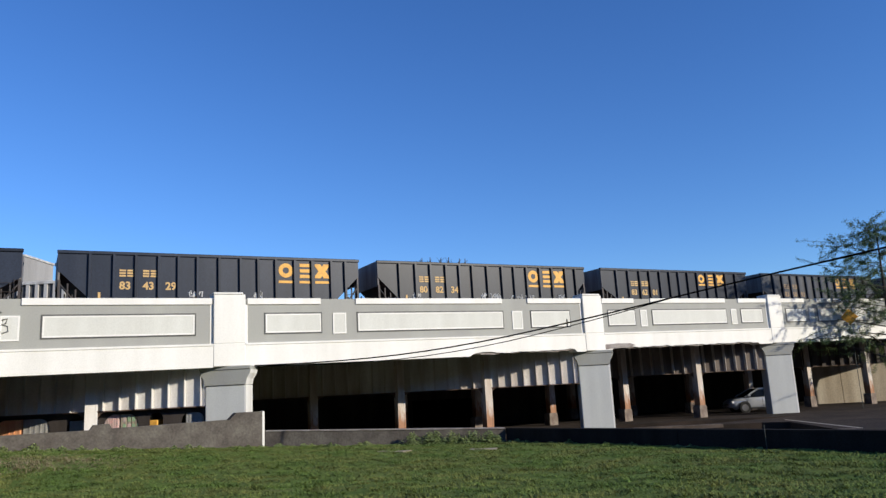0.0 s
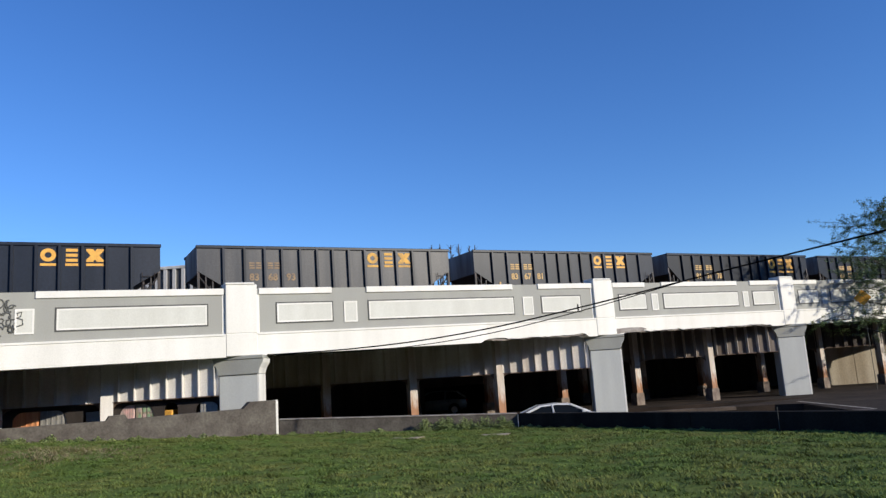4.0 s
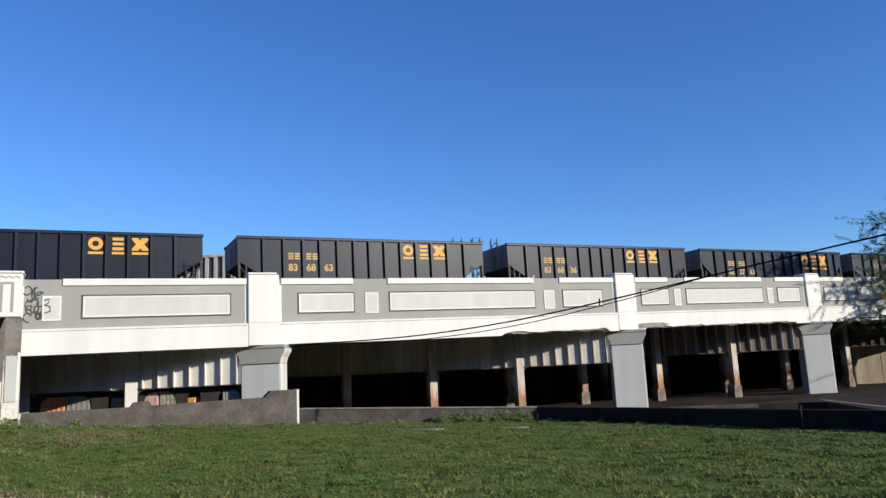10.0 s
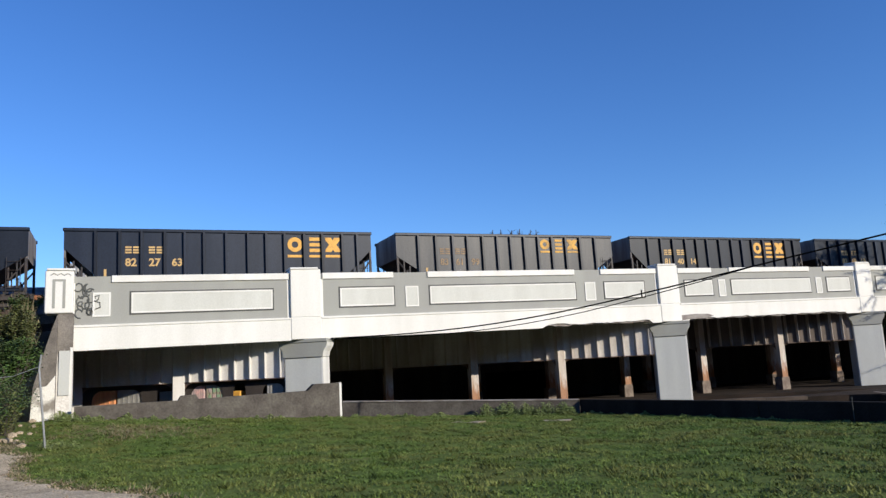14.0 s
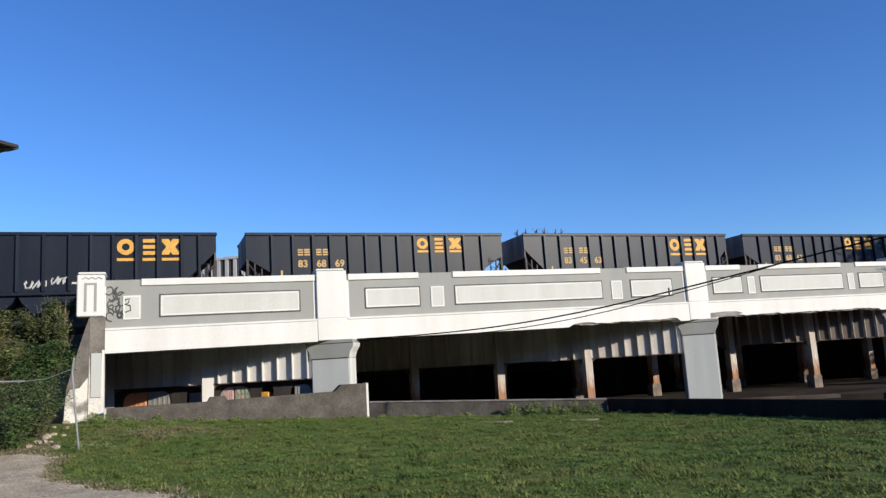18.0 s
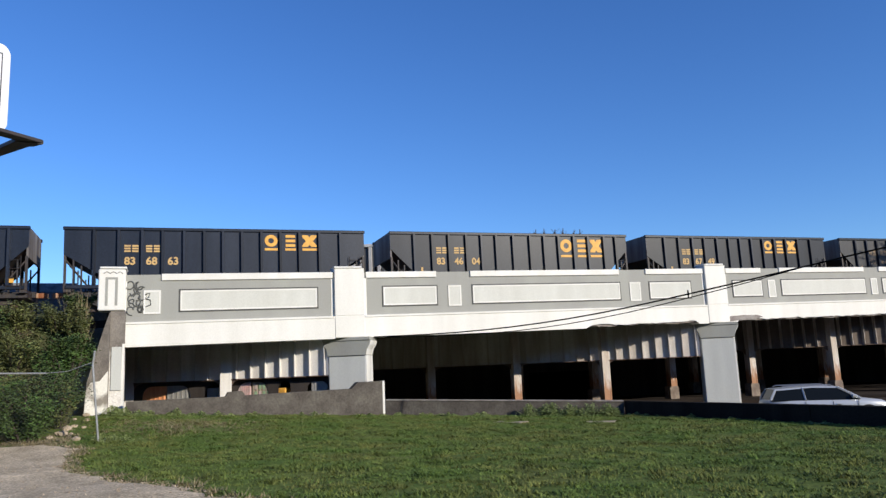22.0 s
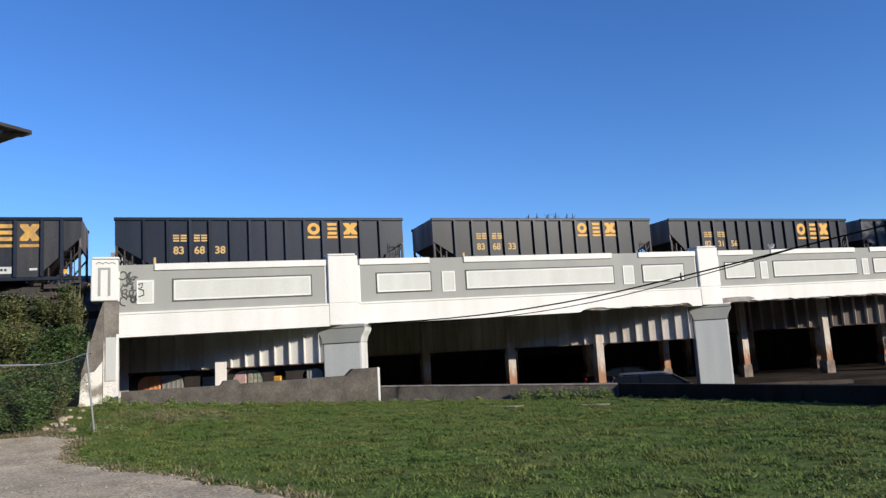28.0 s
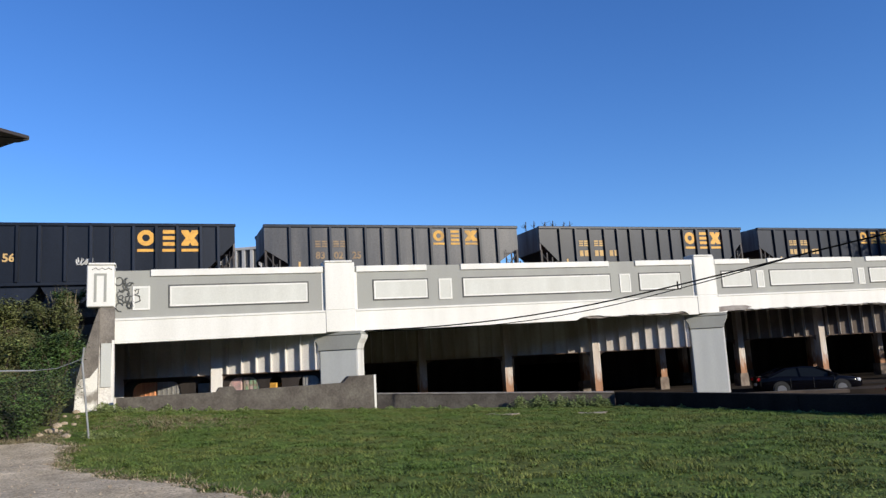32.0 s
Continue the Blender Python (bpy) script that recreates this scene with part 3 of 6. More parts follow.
def pillar(x, w, base):
    ob = thing("pillar", "painted concrete viaduct pillar with a flared capital", "pillar", group="viaduct pillars", kind="structure")
    bm = bmesh.new()
    box(bm, x - w, x + w, -0.145, 0.6, ZG + 0.046, ZT + 0.16, 0.02, f=shear)
    box(bm, x - w, x + w, -0.145, 0.6, 1.50, ZG + 0.046, 0.02, f=shear)
    part("pilaster", bm, M["white_paint"], ob, "white painted pilaster")
    bm = bmesh.new()
    box(bm, x - w - 0.02, x + w - 0.1, -0.18, 0.62, ZT + 0.16, ZT + 0.24, 0.02, f=shear)
    part("pilaster_cap", bm, M["white_paint"], ob)
    # shaft and capital stand askew, in line with the road
    zc = 1.50 + GRADE * x
    turn = pose(x + 0.1, 0.4, 0, 0, 0, -30)
    hl, ht = 0.80, 0.45

    def skewed(u, v, z):
        return tuple(turn @ Vector((u, v, z)))
    bm = bmesh.new()
    prof = [(-hl, -0.72), (hl, -0.72), (hl + 0.04, -0.5), (hl + 0.16, -0.3), (hl + 0.2, -0.16), (hl + 0.18, 0), (-hl - 0.18, 0), (-hl - 0.2, -0.16), (-hl - 0.16, -0.3), (-hl - 0.04, -0.5)]
    prism(bm, [(u, v + zc) for u, v in prof], "y", -ht - 0.06, ht + 0.06, f=skewed)
    part("capital", bm, M["grey_paint"], ob, "grey painted flared capital")
    bm = bmesh.new()
    box(bm, -hl - 0.22, hl + 0.2, -ht - 0.1, ht + 0.1, zc - 0.14, zc - 0.004, 0.02, f=skewed)
    part("capital_slab", bm, M["grey_paint"], ob)
    bm = bmesh.new()
    box(bm, -hl, hl, -ht, ht, base, zc - 0.72, 0.045, f=skewed)
    part("shaft", bm, M["light_grey"], ob, "light grey painted shaft")
    # sun-facing narrow sides, their brightness put in as white
    bm = bmesh.new()
    box(bm, hl + 0.001, hl + 0.02, -ht + 0.02, ht - 0.02, base, zc - 0.74, f=skewed)
    part("shaft_end", bm, M["white_paint"], ob, "white narrow side with sunlight in its colour")
    bm = bmesh.new()
    prism(bm, [(hl + 0.003, zc - 0.72), (hl + 0.06, zc - 0.5), (hl + 0.18, zc - 0.3), (hl + 0.222, zc - 0.15), (hl + 0.10, zc - 0.15), (hl - 0.1, zc - 0.72)], "y", -ht - 0.03, ht + 0.03, f=skewed)
    part("capital_end", bm, M["white_paint"], ob, "white narrow side with sunlight in its colour")
    # white strip paints the sunlit chamfer on the right edge only
    bm = bmesh.new()
    for u, v in ((hl - 0.03, -ht - 0.004),):
        box(bm, u - 0.035, u + 0.035, v, v + 0.03, base, zc - 0.74, f=skewed)
    part("arris", bm, M["white_paint"], ob, "pale corner edge with sunlight in its colour")
    return ob


def build_facade():
    m1, m2, s1, s2, l1 = 1.463, 3.822, 4.353, 4.958, 5.506
    pw = 0.62
    span("viaduct_span", END, P1 - pw, [(-7.84, -7.235, False), (-6.536, -1.32, True)], [(-7.22, P1 - pw - 0.05)], None)
    for a, b, r in ((P1, P2, (11.0, 17.3)), (P2, P3, (19.6, 31.0))):
        k = (b - a) / BAY
        pan = [(a + m1 * k, a + m2 * k, True), (a + s1 * k, a + s2 * k, False), (a + l1 * k, b - l1 * k, True), (b - s2 * k, b - s1 * k, False), (b - m2 * k, b - m1 * k, True)]
        cap = [(a + pw + 0.1, a + m2 * k), (a + l1 * k - 0.1, b - l1 * k), (b - m2 * k - 0.2, b - pw - 0.05)]
        span("viaduct_span", a + pw, b - pw, pan, cap, r)
    k = (P4 - P3) / BAY
    a, b = P3, P4
    for a, b in ((P3, P4), (P4, P4 + 14.2)):
        pan = [(a + m1 * k, a + m2 * k, True), (a + s1 * k, a + s2 * k, False), (a + l1 * k, b - l1 * k, True), (b - s2 * k, b - s1 * k, False), (b - m2 * k, b - m1 * k, True)]
        cap = [(a + pw + 0.1, a + m2 * k), (a + l1 * k - 0.1, b - l1 * k), (b - m2 * k - 0.2, b - pw - 0.05)]
        span("viaduct_span", a + pw, b - pw, pan, cap, None)
    for x in (P1, P2, P3, P4, P4 + 14.2):
        pillar(x, pw, LOWER_Z - 0.1)
    # end post with a recessed frame
    ob = thing("end_post", "white painted end post with a recessed grey frame", "bridge post", kind="structure")
    bm = bmesh.new()
    box(bm, -9.37, -8.46, -0.42, 0.5, 2.67, 4.20, 0.03)
    part("post_body", bm, M["white_paint"], ob)
    bm = bmesh.new()
    box(bm, -9.33, -8.42, -0.46, 0.55, 4.20, 4.28, 0.02)
    part("post_cap", bm, M["white_paint"], ob)
    bm = bmesh.new()
    for q in ((-9.13, -9.04, 2.85, 3.89), (-8.80, -8.71, 2.85, 3.89), (-9.04, -8.80, 3.81, 3.89)):
        box(bm, q[0], q[1], -0.43, -0.38, q[2], q[3])
    part("post_frame", bm, M["grey_paint"], ob)
    # deck, ballast and what closes the viaduct behind and at its left end
    deck = thing("viaduct_deck", "concrete viaduct deck with ballast, dark with shade in its colour", "bridge deck", kind="structure")
    bm = bmesh.new()
    plan = [(END - 0.5, 0.56), (P4 + 15, 0.56), (P4 + 15, 14.0), (END - 0.5 - 13.44 / math.tan(SKEW), 14.0)]
    slab(bm, plan, [1.78 + GRADE * x for x, _ in plan], [2.55 + GRADE * x for x, _ in plan])
    part("deck_slab", bm, M["shade_concrete"], deck)
    bm = bmesh.new()
    plan = [(END - 0.5, 0.56), (P4 + 15, 0.56), (P4 + 15, 13.4), (END - 0.5 - 12.84 / math.tan(SKEW), 13.4)]
    slab(bm, plan, [2.5 + 0.0105 * x for x, _ in plan], [2.86 + 0.0105 * x for x, _ in plan])
    part("ballast_bed", bm, M["ballast"], deck)
    bm = bmesh.new()
    for i in range(17):
        x = -35.0 + 1.84 * i
        y = 9.6 + 0.5 * noise.noise((x, 3.0, 1.0))
        h = 2.5 + 0.25 * noise.noise((x * 0.8, 8.0, 2.0))
        xs = max(x, END - 0.5 - (y - 1.2) / math.tan(SKEW))
        prism(bm, [(y - 1.3, 2.4), (y - 0.5, 2.4 + 0.8 * h), (y + 0.2, 2.4 + h), (y + 1.6, 2.4 + 0.7 * h), (y + 2.4, 2.4)], "x", xs - 0.02 * i % 0.05, xs + 1.8)
    part("ballast_ridge", bm, M["ballast"], deck, "heaped pale ballast beside the far track")
    bm = bmesh.new()
    box(bm, END - 0.5, P4 + 15, 13.4, 14.0, 2.56, 3.6, f=shear)
    part("back_parapet", bm, M["stained_concrete"], deck)
    # unseen wall, added to keep the view under the deck black
    wall = thing("added_back_wall", "unseen dark wall added to keep daylight out behind the viaduct", "wall", kind="structure")
    bm = bmesh.new()
    # its openings let the roads through to an added dark cover beyond
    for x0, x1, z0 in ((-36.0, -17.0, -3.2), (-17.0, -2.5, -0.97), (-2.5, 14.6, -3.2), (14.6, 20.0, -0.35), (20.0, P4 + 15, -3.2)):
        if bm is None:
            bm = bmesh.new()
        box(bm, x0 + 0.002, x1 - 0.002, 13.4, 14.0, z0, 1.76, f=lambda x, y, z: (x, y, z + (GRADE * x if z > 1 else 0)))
        part("back_wall", bm, M["shade_concrete"], wall)
        bm = None
    # unseen cover, added so that no daylight shows through the openings
    dark_cover = thing("added_cover", "unseen dark cover added over the road to shut out daylight", "underpass", kind="structure")
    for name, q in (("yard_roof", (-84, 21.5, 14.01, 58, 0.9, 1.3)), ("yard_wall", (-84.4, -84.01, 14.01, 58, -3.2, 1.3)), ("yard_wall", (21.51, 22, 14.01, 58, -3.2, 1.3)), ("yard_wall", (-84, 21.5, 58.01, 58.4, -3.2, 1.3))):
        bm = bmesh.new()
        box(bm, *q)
        part(name, bm, M["shade_concrete"], dark_cover)
    # abutment with its sloping wing
    ab = thing("abutment", "weathered concrete abutment with peeling white paint", "abutment", kind="structure")
    bm = bmesh.new()
    back = 13.7 / math.tan(SKEW)
    slab(bm, [(-8.93, -0.35), (END + 0.12, -0.35), (END + 0.12, 0.2), (END + 0.12 - back, 13.35), (-8.93 - back, 13.35), (-8.93, 0.2)], -2.4, 2.1)
    box(bm, -8.93, END + 0.12, -0.348, 0.9, 2.1, 2.66)
    part("abutment_block", bm, M["abutment_paint"], ab, "grey concrete face with peeling white paint low down")
    bm = bmesh.new()
    prism(bm, [(-8.935, 2.60), (-8.935, -2.4), (-9.75, -2.4), (-9.62, 0.1), (-9.42, 0.9), (-9.12, 2.0)], "y", -0.62, 0.55)
    part("wing_wall", bm, M["wing_concrete"], ab, "bare grey sloping wing wall")
    bm = bmesh.new()
    prism(bm, [(-8.94, 0.5), (-8.94, -2.4), (-9.74, -2.4), (-9.64, -0.2), (-9.5, 0.1), (-9.2, 0.15)], "y", -0.627, -0.55)
    part("wing_face", bm, M["peeling"], ab, "peeling white paint on the wing wall")
    bm = bmesh.new()
    box(bm, END + 0.04, END + 0.123, -0.354, -0.30, -2.3, 1.46)
    part("corner_strip", bm, M["white_paint"], ab, "white strip along the corner edge")
    bm = bmesh.new()
    box(bm, -8.86, -8.52, -0.40, -0.345, -0.2, 1.35)
    part("paint_patch", bm, M["light_grey"], ab, "grey painted-over patch")


def column_mesh(h, w=0.23):
    """A riveted steel box column: two wide plates, two narrow ones and rows of lacing bars between the corner angles."""
    bm = bmesh.new()
    for y in (-w, w - 0.03):
        box(bm, -w, w, y, y + 0.03, 0.0, h)
    for x in (-w, w - 0.03):
        box(bm, x, x + 0.03, -w + 0.03, w - 0.03, 0.0, h)
    for x in (-w, w - 0.08):
        for y in (-w - 0.012, w):
            box(bm, x, x + 0.08, y, y + 0.012, 0.0, h)
    return bm


def build_bents():
    """Rows of steel columns under plate girders, askew to the facade; the columns stand proud of the girder up to the deck."""
    # centre of the row, girder's underside, first stiffener and spacing, first column and spacing
    for n, (px, bot, first, gap, s, stride) in enumerate(((P1, 0.03, 1.03, 0.638, 5.40, 4.45), (P2, 0.21, 1.10, 0.643, 5.61, 4.45), (P3, 0.50, 1.40, 0.625, 5.03, 4.45), (P4, 0.58, 1.40, 0.63, 3.42, 4.1))):
        bent = thing("column_bent", "row of old steel columns under a stiffened plate girder", "bridge support", group="viaduct bents", kind="structure")
        length = 26.0
        top = 1.72 + GRADE * px
        back = -ALONG
        ang = math.atan2(back.y, back.x)
        m = pose(px, 0.1, 0) @ Matrix.Rotation(ang, 4, "Z")     # x runs back under the deck
        bent.matrix_basis = m
        # third web and fourth row have under-deck shade put into their colour
        steel = M[("steel_white", "steel_grey", "steel_brown", "steel_shade")[n]]
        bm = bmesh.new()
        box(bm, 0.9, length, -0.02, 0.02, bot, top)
        part("girder_web", bm, M["steel_web_shade"] if n == 2 else steel, bent)
        for z0, z1 in ((bot - 0.04, bot), (top, top + 0.03)):
            bm = bmesh.new()
            box(bm, 0.9, length, -0.11, 0.11, z0, z1)
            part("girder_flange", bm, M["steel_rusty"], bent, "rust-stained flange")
        # angle stiffeners: an outstanding leg and a narrow leg on the web
        bm = bmesh.new()
        box(bm, -0.014, 0.014, -0.19, 0.19, bot, top)
        for y in (-0.034, 0.021):
            box(bm, 0.014, 0.085, y, y + 0.013, bot, top)
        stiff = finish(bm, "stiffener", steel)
        k = first
        while k < length - 0.5:
            piece("stiffener", stiff, bent, (k, 0, 0))
            k += gap
        foot = ROAD_Z - 0.02 if n >= 2 else LOWER_Z - 0.05
        h = top - 0.01 - foot
        w = 0.23 if n == 0 else 0.205
        upper = finish(column_mesh(h, w), "column", M[("steel_white", "column_low", "column_high", "column_high")[n]])
        bm = bmesh.new()
        for q in (-1, 1):
            box(bm, q * w - 0.05, q * w + 0.05, -w - 0.03, w + 0.03, 0.0, 0.09)
        box(bm, -w - 0.09, w + 0.09, -w - 0.06, w + 0.06, -0.03, 0.0)
        lower = finish(bm, "column_base", M["rust"])
        bm = bmesh.new()
        prism(bm, [(-0.31, -0.4), (0.31, -0.4), (0.29, 0.66), (0.24, 0.74), (-0.24, 0.74), (-0.29, 0.66)], "y", -0.27, 0.27)
        block = finish(bm, "footing", M["grimy_concrete"])
        # curved knee brackets at both sides of a column's head
        bm = bmesh.new()
        e = 0.34
        for q in (-1, 1):
            arcs = [(q * (w + e - e * math.sin(radians(15 * a))), -e + e * math.cos(radians(15 * a)) - 0.03) for a in range(7)]
            prism(bm, [(q * w, 0.0), (q * (w + e), 0.0)] + arcs, "y", -0.06, 0.06)
        knee = finish(bm, "knee_bracket", M["steel_rusty"])
        while s < length:
            piece("column", upper, bent, (s, 0, foot), -ang)
            piece("column_base", lower, bent, (s, 0, foot), -ang)
            if n >= 2:
                piece("footing", block, bent, (s + 0.05, 0.05, foot), -ang)
            piece("knee_bracket", knee, bent, (s, 0, bot - 0.04))
            s += stride


# ---- train ----
HALF_W = 1.58
MARKS = {-1: "83 43 29", 0: "80 82 34", 1: "83 62 01", 2: "83 68 93", 3: "83 67 81", 4: "81 31 78", 5: "83 67 73", 6: "83 68 63", 7: "83 68 36", 8: "82 27 63",
         9: "83 61 99", 10: "81 40 14", 11: "83 68 69", 12: "83 45 63", 13: "83 68 63", 14: "83 46 04", 15: "83 67 49", 16: "80 87 51", 17: "83 68 38",
         18: "83 68 33", 19: "82 31 56", 20: "83 02 25"}


def arc(cx, cz, r, a0, a1, n, sx=1.0):
    return [(cx + sx * r * math.cos(a0 + (a1 - a0) * i / n), cz + r * math.sin(a0 + (a1 - a0) * i / n)) for i in range(n + 1)]


def open_ring(bm, cx, cz, r, w, y0, y1, gap, n=18, sx=1.0):
    """A flat ring with a gap on its right, as one piece."""
    prism(bm, arc(cx, cz, r, gap, 2 * math.pi - gap, n, sx) + arc(cx, cz, r - w, 2 * math.pi - gap, gap, n, sx), "y", y0, y1)


# two builds of car: length, where the body begins on its pitch, cut of the side's lower corners, ribs, small marks,
# and the big mark's three places, half height, centre height and underline
CARS = {
    "long": dict(length=13.3, begin=-0.10, cut=(2.75, 1.65), ribs=(1.19, 2.12, 2.99, 3.92, 4.74, 5.55, 6.50, 7.46, 8.27, 9.11, 10.02, 10.88, 11.85, 12.58), small=(2.34, 3.28, 4.20),
                 ring=(9.60, 0.35), bars=(10.28, 10.80), block=(11.40, 0.36), half=0.345, mid=2.965, line=(2.36, 2.48)),
    "plain": dict(length=12.8, begin=0.15, cut=(2.43, 2.1), ribs=(1.15, 2.10, 3.03, 3.85, 4.73, 5.57, 6.36, 7.18, 8.03, 8.88, 9.74, 10.66, 11.64), small=(2.32, 3.18, 4.05),
                  ring=(8.47, 0.29), bars=(9.12, 9.56), block=(10.21, 0.33), half=0.275, mid=3.08, line=(2.63, 2.735)),
}


def hopper_meshes(kind, paint="train_paint"):
    """The meshes that every coal hopper car of a kind shares, in the car's own space: x along, z up from the rail."""
    out = []
    spec = CARS[kind]
    CAR_LEN, (cut_z, cut_x) = spec["length"], spec["cut"]
    top = 3.60
    side = [(0.0, 3.5), (CAR_LEN, 3.5), (CAR_LEN, cut_z), (CAR_LEN - cut_x, 1.12), (cut_x, 1.12), (0.0, cut_z)]
    for y in (-HALF_W, HALF_W - 0.04):
        bm = bmesh.new()
        prism(bm, side, "y", y, y + 0.04)
        out.append(("side_sheet", finish(bm, "side_sheet", M[paint]), (0, 0, 0), ""))
    for y in (-HALF_W - 0.06, HALF_W - 0.1):
        bm = bmesh.new()
        box(bm, -0.04, CAR_LEN + 0.04, y, y + 0.16, 3.46, top, 0.02)
        out.append(("top_chord", finish(bm, "top_chord", M["train_paint"]), (0, 0, 0), ""))
        bm = bmesh.new()
        box(bm, 0.1, CAR_LEN - 0.1, y, y + 0.16, 0.98, 1.13, 0.015)
        out.append(("side_sill", finish(bm, "side_sill", M["train_paint"]), (0, 0, 0), ""))
    for x in (0.0, CAR_LEN - 0.08):
        bm = bmesh.new()
        box(bm, x, x + 0.08, -HALF_W + 0.04, HALF_W - 0.04, 2.3, top - 0.02)
        out.append(("end_sheet", finish(bm, "end_sheet", M["train_end"]), (0, 0, 0), "dusty grey end sheet"))
    for x, k in ((0.08, 1), (CAR_LEN - 0.08, -1)):
        bm = bmesh.new()
        prism(bm, [(x, cut_z + 0.02), (x, cut_z - 0.06), (x + k * (cut_x + 0.3), 0.9), (x + k * (cut_x + 0.3), 0.98)], "y", -HALF_W + 0.05, HALF_W - 0.05)
        out.append(("slope_sheet", finish(bm, "slope_sheet", M["train_inside"]), (0, 0, 0), ""))
    # ribs along both sides
    bm = bmesh.new()
    prism(bm, [(-0.07, 0.0), (-0.05, -0.13), (0.05, -0.13), (0.07, 0.0)], "z", 1.13, 3.46)
    rib = finish(bm, "rib", M["train_paint"])
    bm = bmesh.new()
    prism(bm, [(-0.07, 0.0), (-0.05, 0.13), (0.05, 0.13), (0.07, 0.0)], "z", 1.13, 3.46)
    rib_far = finish(bm, "rib", M["train_paint"])
    for x in spec["ribs"]:
        out.append(("rib", rib, (x, -HALF_W, 0), ""))
        out.append(("rib", rib_far, (x, HALF_W, 0), ""))
    # open ends: corner posts, diagonal braces, ladder rungs, hand brake wheel
    for x in (0.06, CAR_LEN - 0.06):
        for y in (-HALF_W + 0.05, HALF_W - 0.05):
            bm = bmesh.new()
            box(bm, x - 0.05, x + 0.05, y - 0.05, y + 0.05, 0.95, 2.35)
            out.append(("corner_post", finish(bm, "corner_post", M["dark_steel"]), (0, 0, 0), ""))
            k = 1 if x < 1 else -1
            bm = bmesh.new()
            tube(bm, [(x, y, 2.2), (x + k * 0.95, y, 0.98)], 0.04, 5)
            tube(bm, [(x + k * 0.5, y, 0.98), (x + k * 0.5, y, 1.75)], 0.03, 5)
            out.append(("brace", finish(bm, "brace", M["dark_steel"]), (0, 0, 0), ""))
    bm = bmesh.new()
    for i in range(4):
        z = 1.1 + 0.36 * i
        tube(bm, [(CAR_LEN - 0.75, -HALF_W - 0.09, z), (CAR_LEN - 0.25, -HALF_W - 0.09, z)], 0.014, 4)
    tube(bm, [(CAR_LEN - 0.75, -HALF_W - 0.09, 0.9), (CAR_LEN - 0.75, -HALF_W - 0.09, 2.35)], 0.016, 4)
    tube(bm, [(CAR_LEN - 0.25, -HALF_W - 0.09, 0.9), (CAR_LEN - 0.25, -HALF_W - 0.09, 2.35)], 0.016, 4)
    out.append(("ladder", finish(bm, "ladder", M["dark_steel"]), (0, 0, 0), ""))
    # underframe, end platforms, outlet hoppers
    bm = bmesh.new()
    box(bm, -0.1, CAR_LEN + 0.1, -0.25, 0.25, 0.78, 1.02)
    out.append(("centre_sill", finish(bm, "centre_sill", M["dark_steel"]), (0, 0, 0), ""))
    for x in (0.02, CAR_LEN - 0.32):
        bm = bmesh.new()
        box(bm, x, x + 0.3, -HALF_W, HALF_W, 0.84, 0.97)
        out.append(("end_sill", finish(bm, "end_sill", M["dark_steel"]), (0, 0, 0), ""))
    for i in range(3):
        x = 3.35 + 2.2 * i
        bm = bmesh.new()
        prism(bm, [(x, 1.0), (x + 2.2, 1.0), (x + 2.0, 0.66), (x + 1.6, 0.26), (x + 0.6, 0.26), (x + 0.2, 0.66)], "y", -HALF_W + 0.1, HALF_W - 0.1)
        out.append(("outlet_hopper", finish(bm, "outlet_hopper", M["train_paint"]), (0, 0, 0), ""))
    bm = bmesh.new()
    box(bm, 0.15, CAR_LEN - 0.15, -HALF_W + 0.1, HALF_W - 0.1, 2.9, 3.02)
    out.append(("coal_load", finish(bm, "coal_load", M["train_inside"]), (0, 0, 0), "dusty dark load"))
    for x in (-0.55, CAR_LEN + 0.1):
        bm = bmesh.new()
        box(bm, x, x + 0.45, -0.12, 0.12, 0.76, 0.98, 0.03)
        out.append(("coupler", finish(bm, "coupler", M["rust"]), (0, 0, 0), ""))
    # upright bars at the open ends
    for x0, k in ((0.06, 1), (CAR_LEN - 0.06, -1)):
        for dx, zt in ((0.32, 2.2), (0.62, 1.95), (1.15, 1.5)):
            for y in (-HALF_W + 0.04, HALF_W - 0.04):
                bm = bmesh.new()
                box(bm, x0 + k * dx - 0.03, x0 + k * dx + 0.03, y - 0.03, y + 0.03, 0.9, zt)
                out.append(("end_bar", finish(bm, "end_bar", M["dark_steel"]), (0, 0, 0), ""))
        bm = bmesh.new()
        box(bm, x0 + k * 0.02 - 0.05, x0 + k * 1.3 + 0.05 * k, -HALF_W + 0.2, HALF_W - 0.2, 0.66, 0.84) if k > 0 else box(bm, x0 - 1.35, x0 + 0.03, -HALF_W + 0.2, HALF_W - 0.2, 0.66, 0.84)
        out.append(("end_platform", finish(bm, "end_platform", M["dark_steel"]), (0, 0, 0), ""))
    # trucks
    bm = bmesh.new()
    prism(bm, [(-1.15, 0.42), (-1.15, 0.62), (-0.6, 0.72), (-0.35, 0.82), (0.35, 0.82), (0.6, 0.72), (1.15, 0.62), (1.15, 0.42), (0.75, 0.40), (0.3, 0.22), (-0.3, 0.22), (-0.75, 0.40)], "y", -0.06, 0.06)
    frame_me = finish(bm, "side_frame", M["dark_steel"])
    bm = bmesh.new()
    disc(bm, (0, 0, 0.42), 0.42, "y", 0.06, 22)
    disc(bm, (0, 0, 0.42), 0.46, "y", 0.02, 22)
    wheel_me = finish(bm, "wheel", M["wheel_steel"])
    bm = bmesh.new()
    tube(bm, [(0, -1.05, 0.42), (0, 1.05, 0.42)], 0.08, 8)
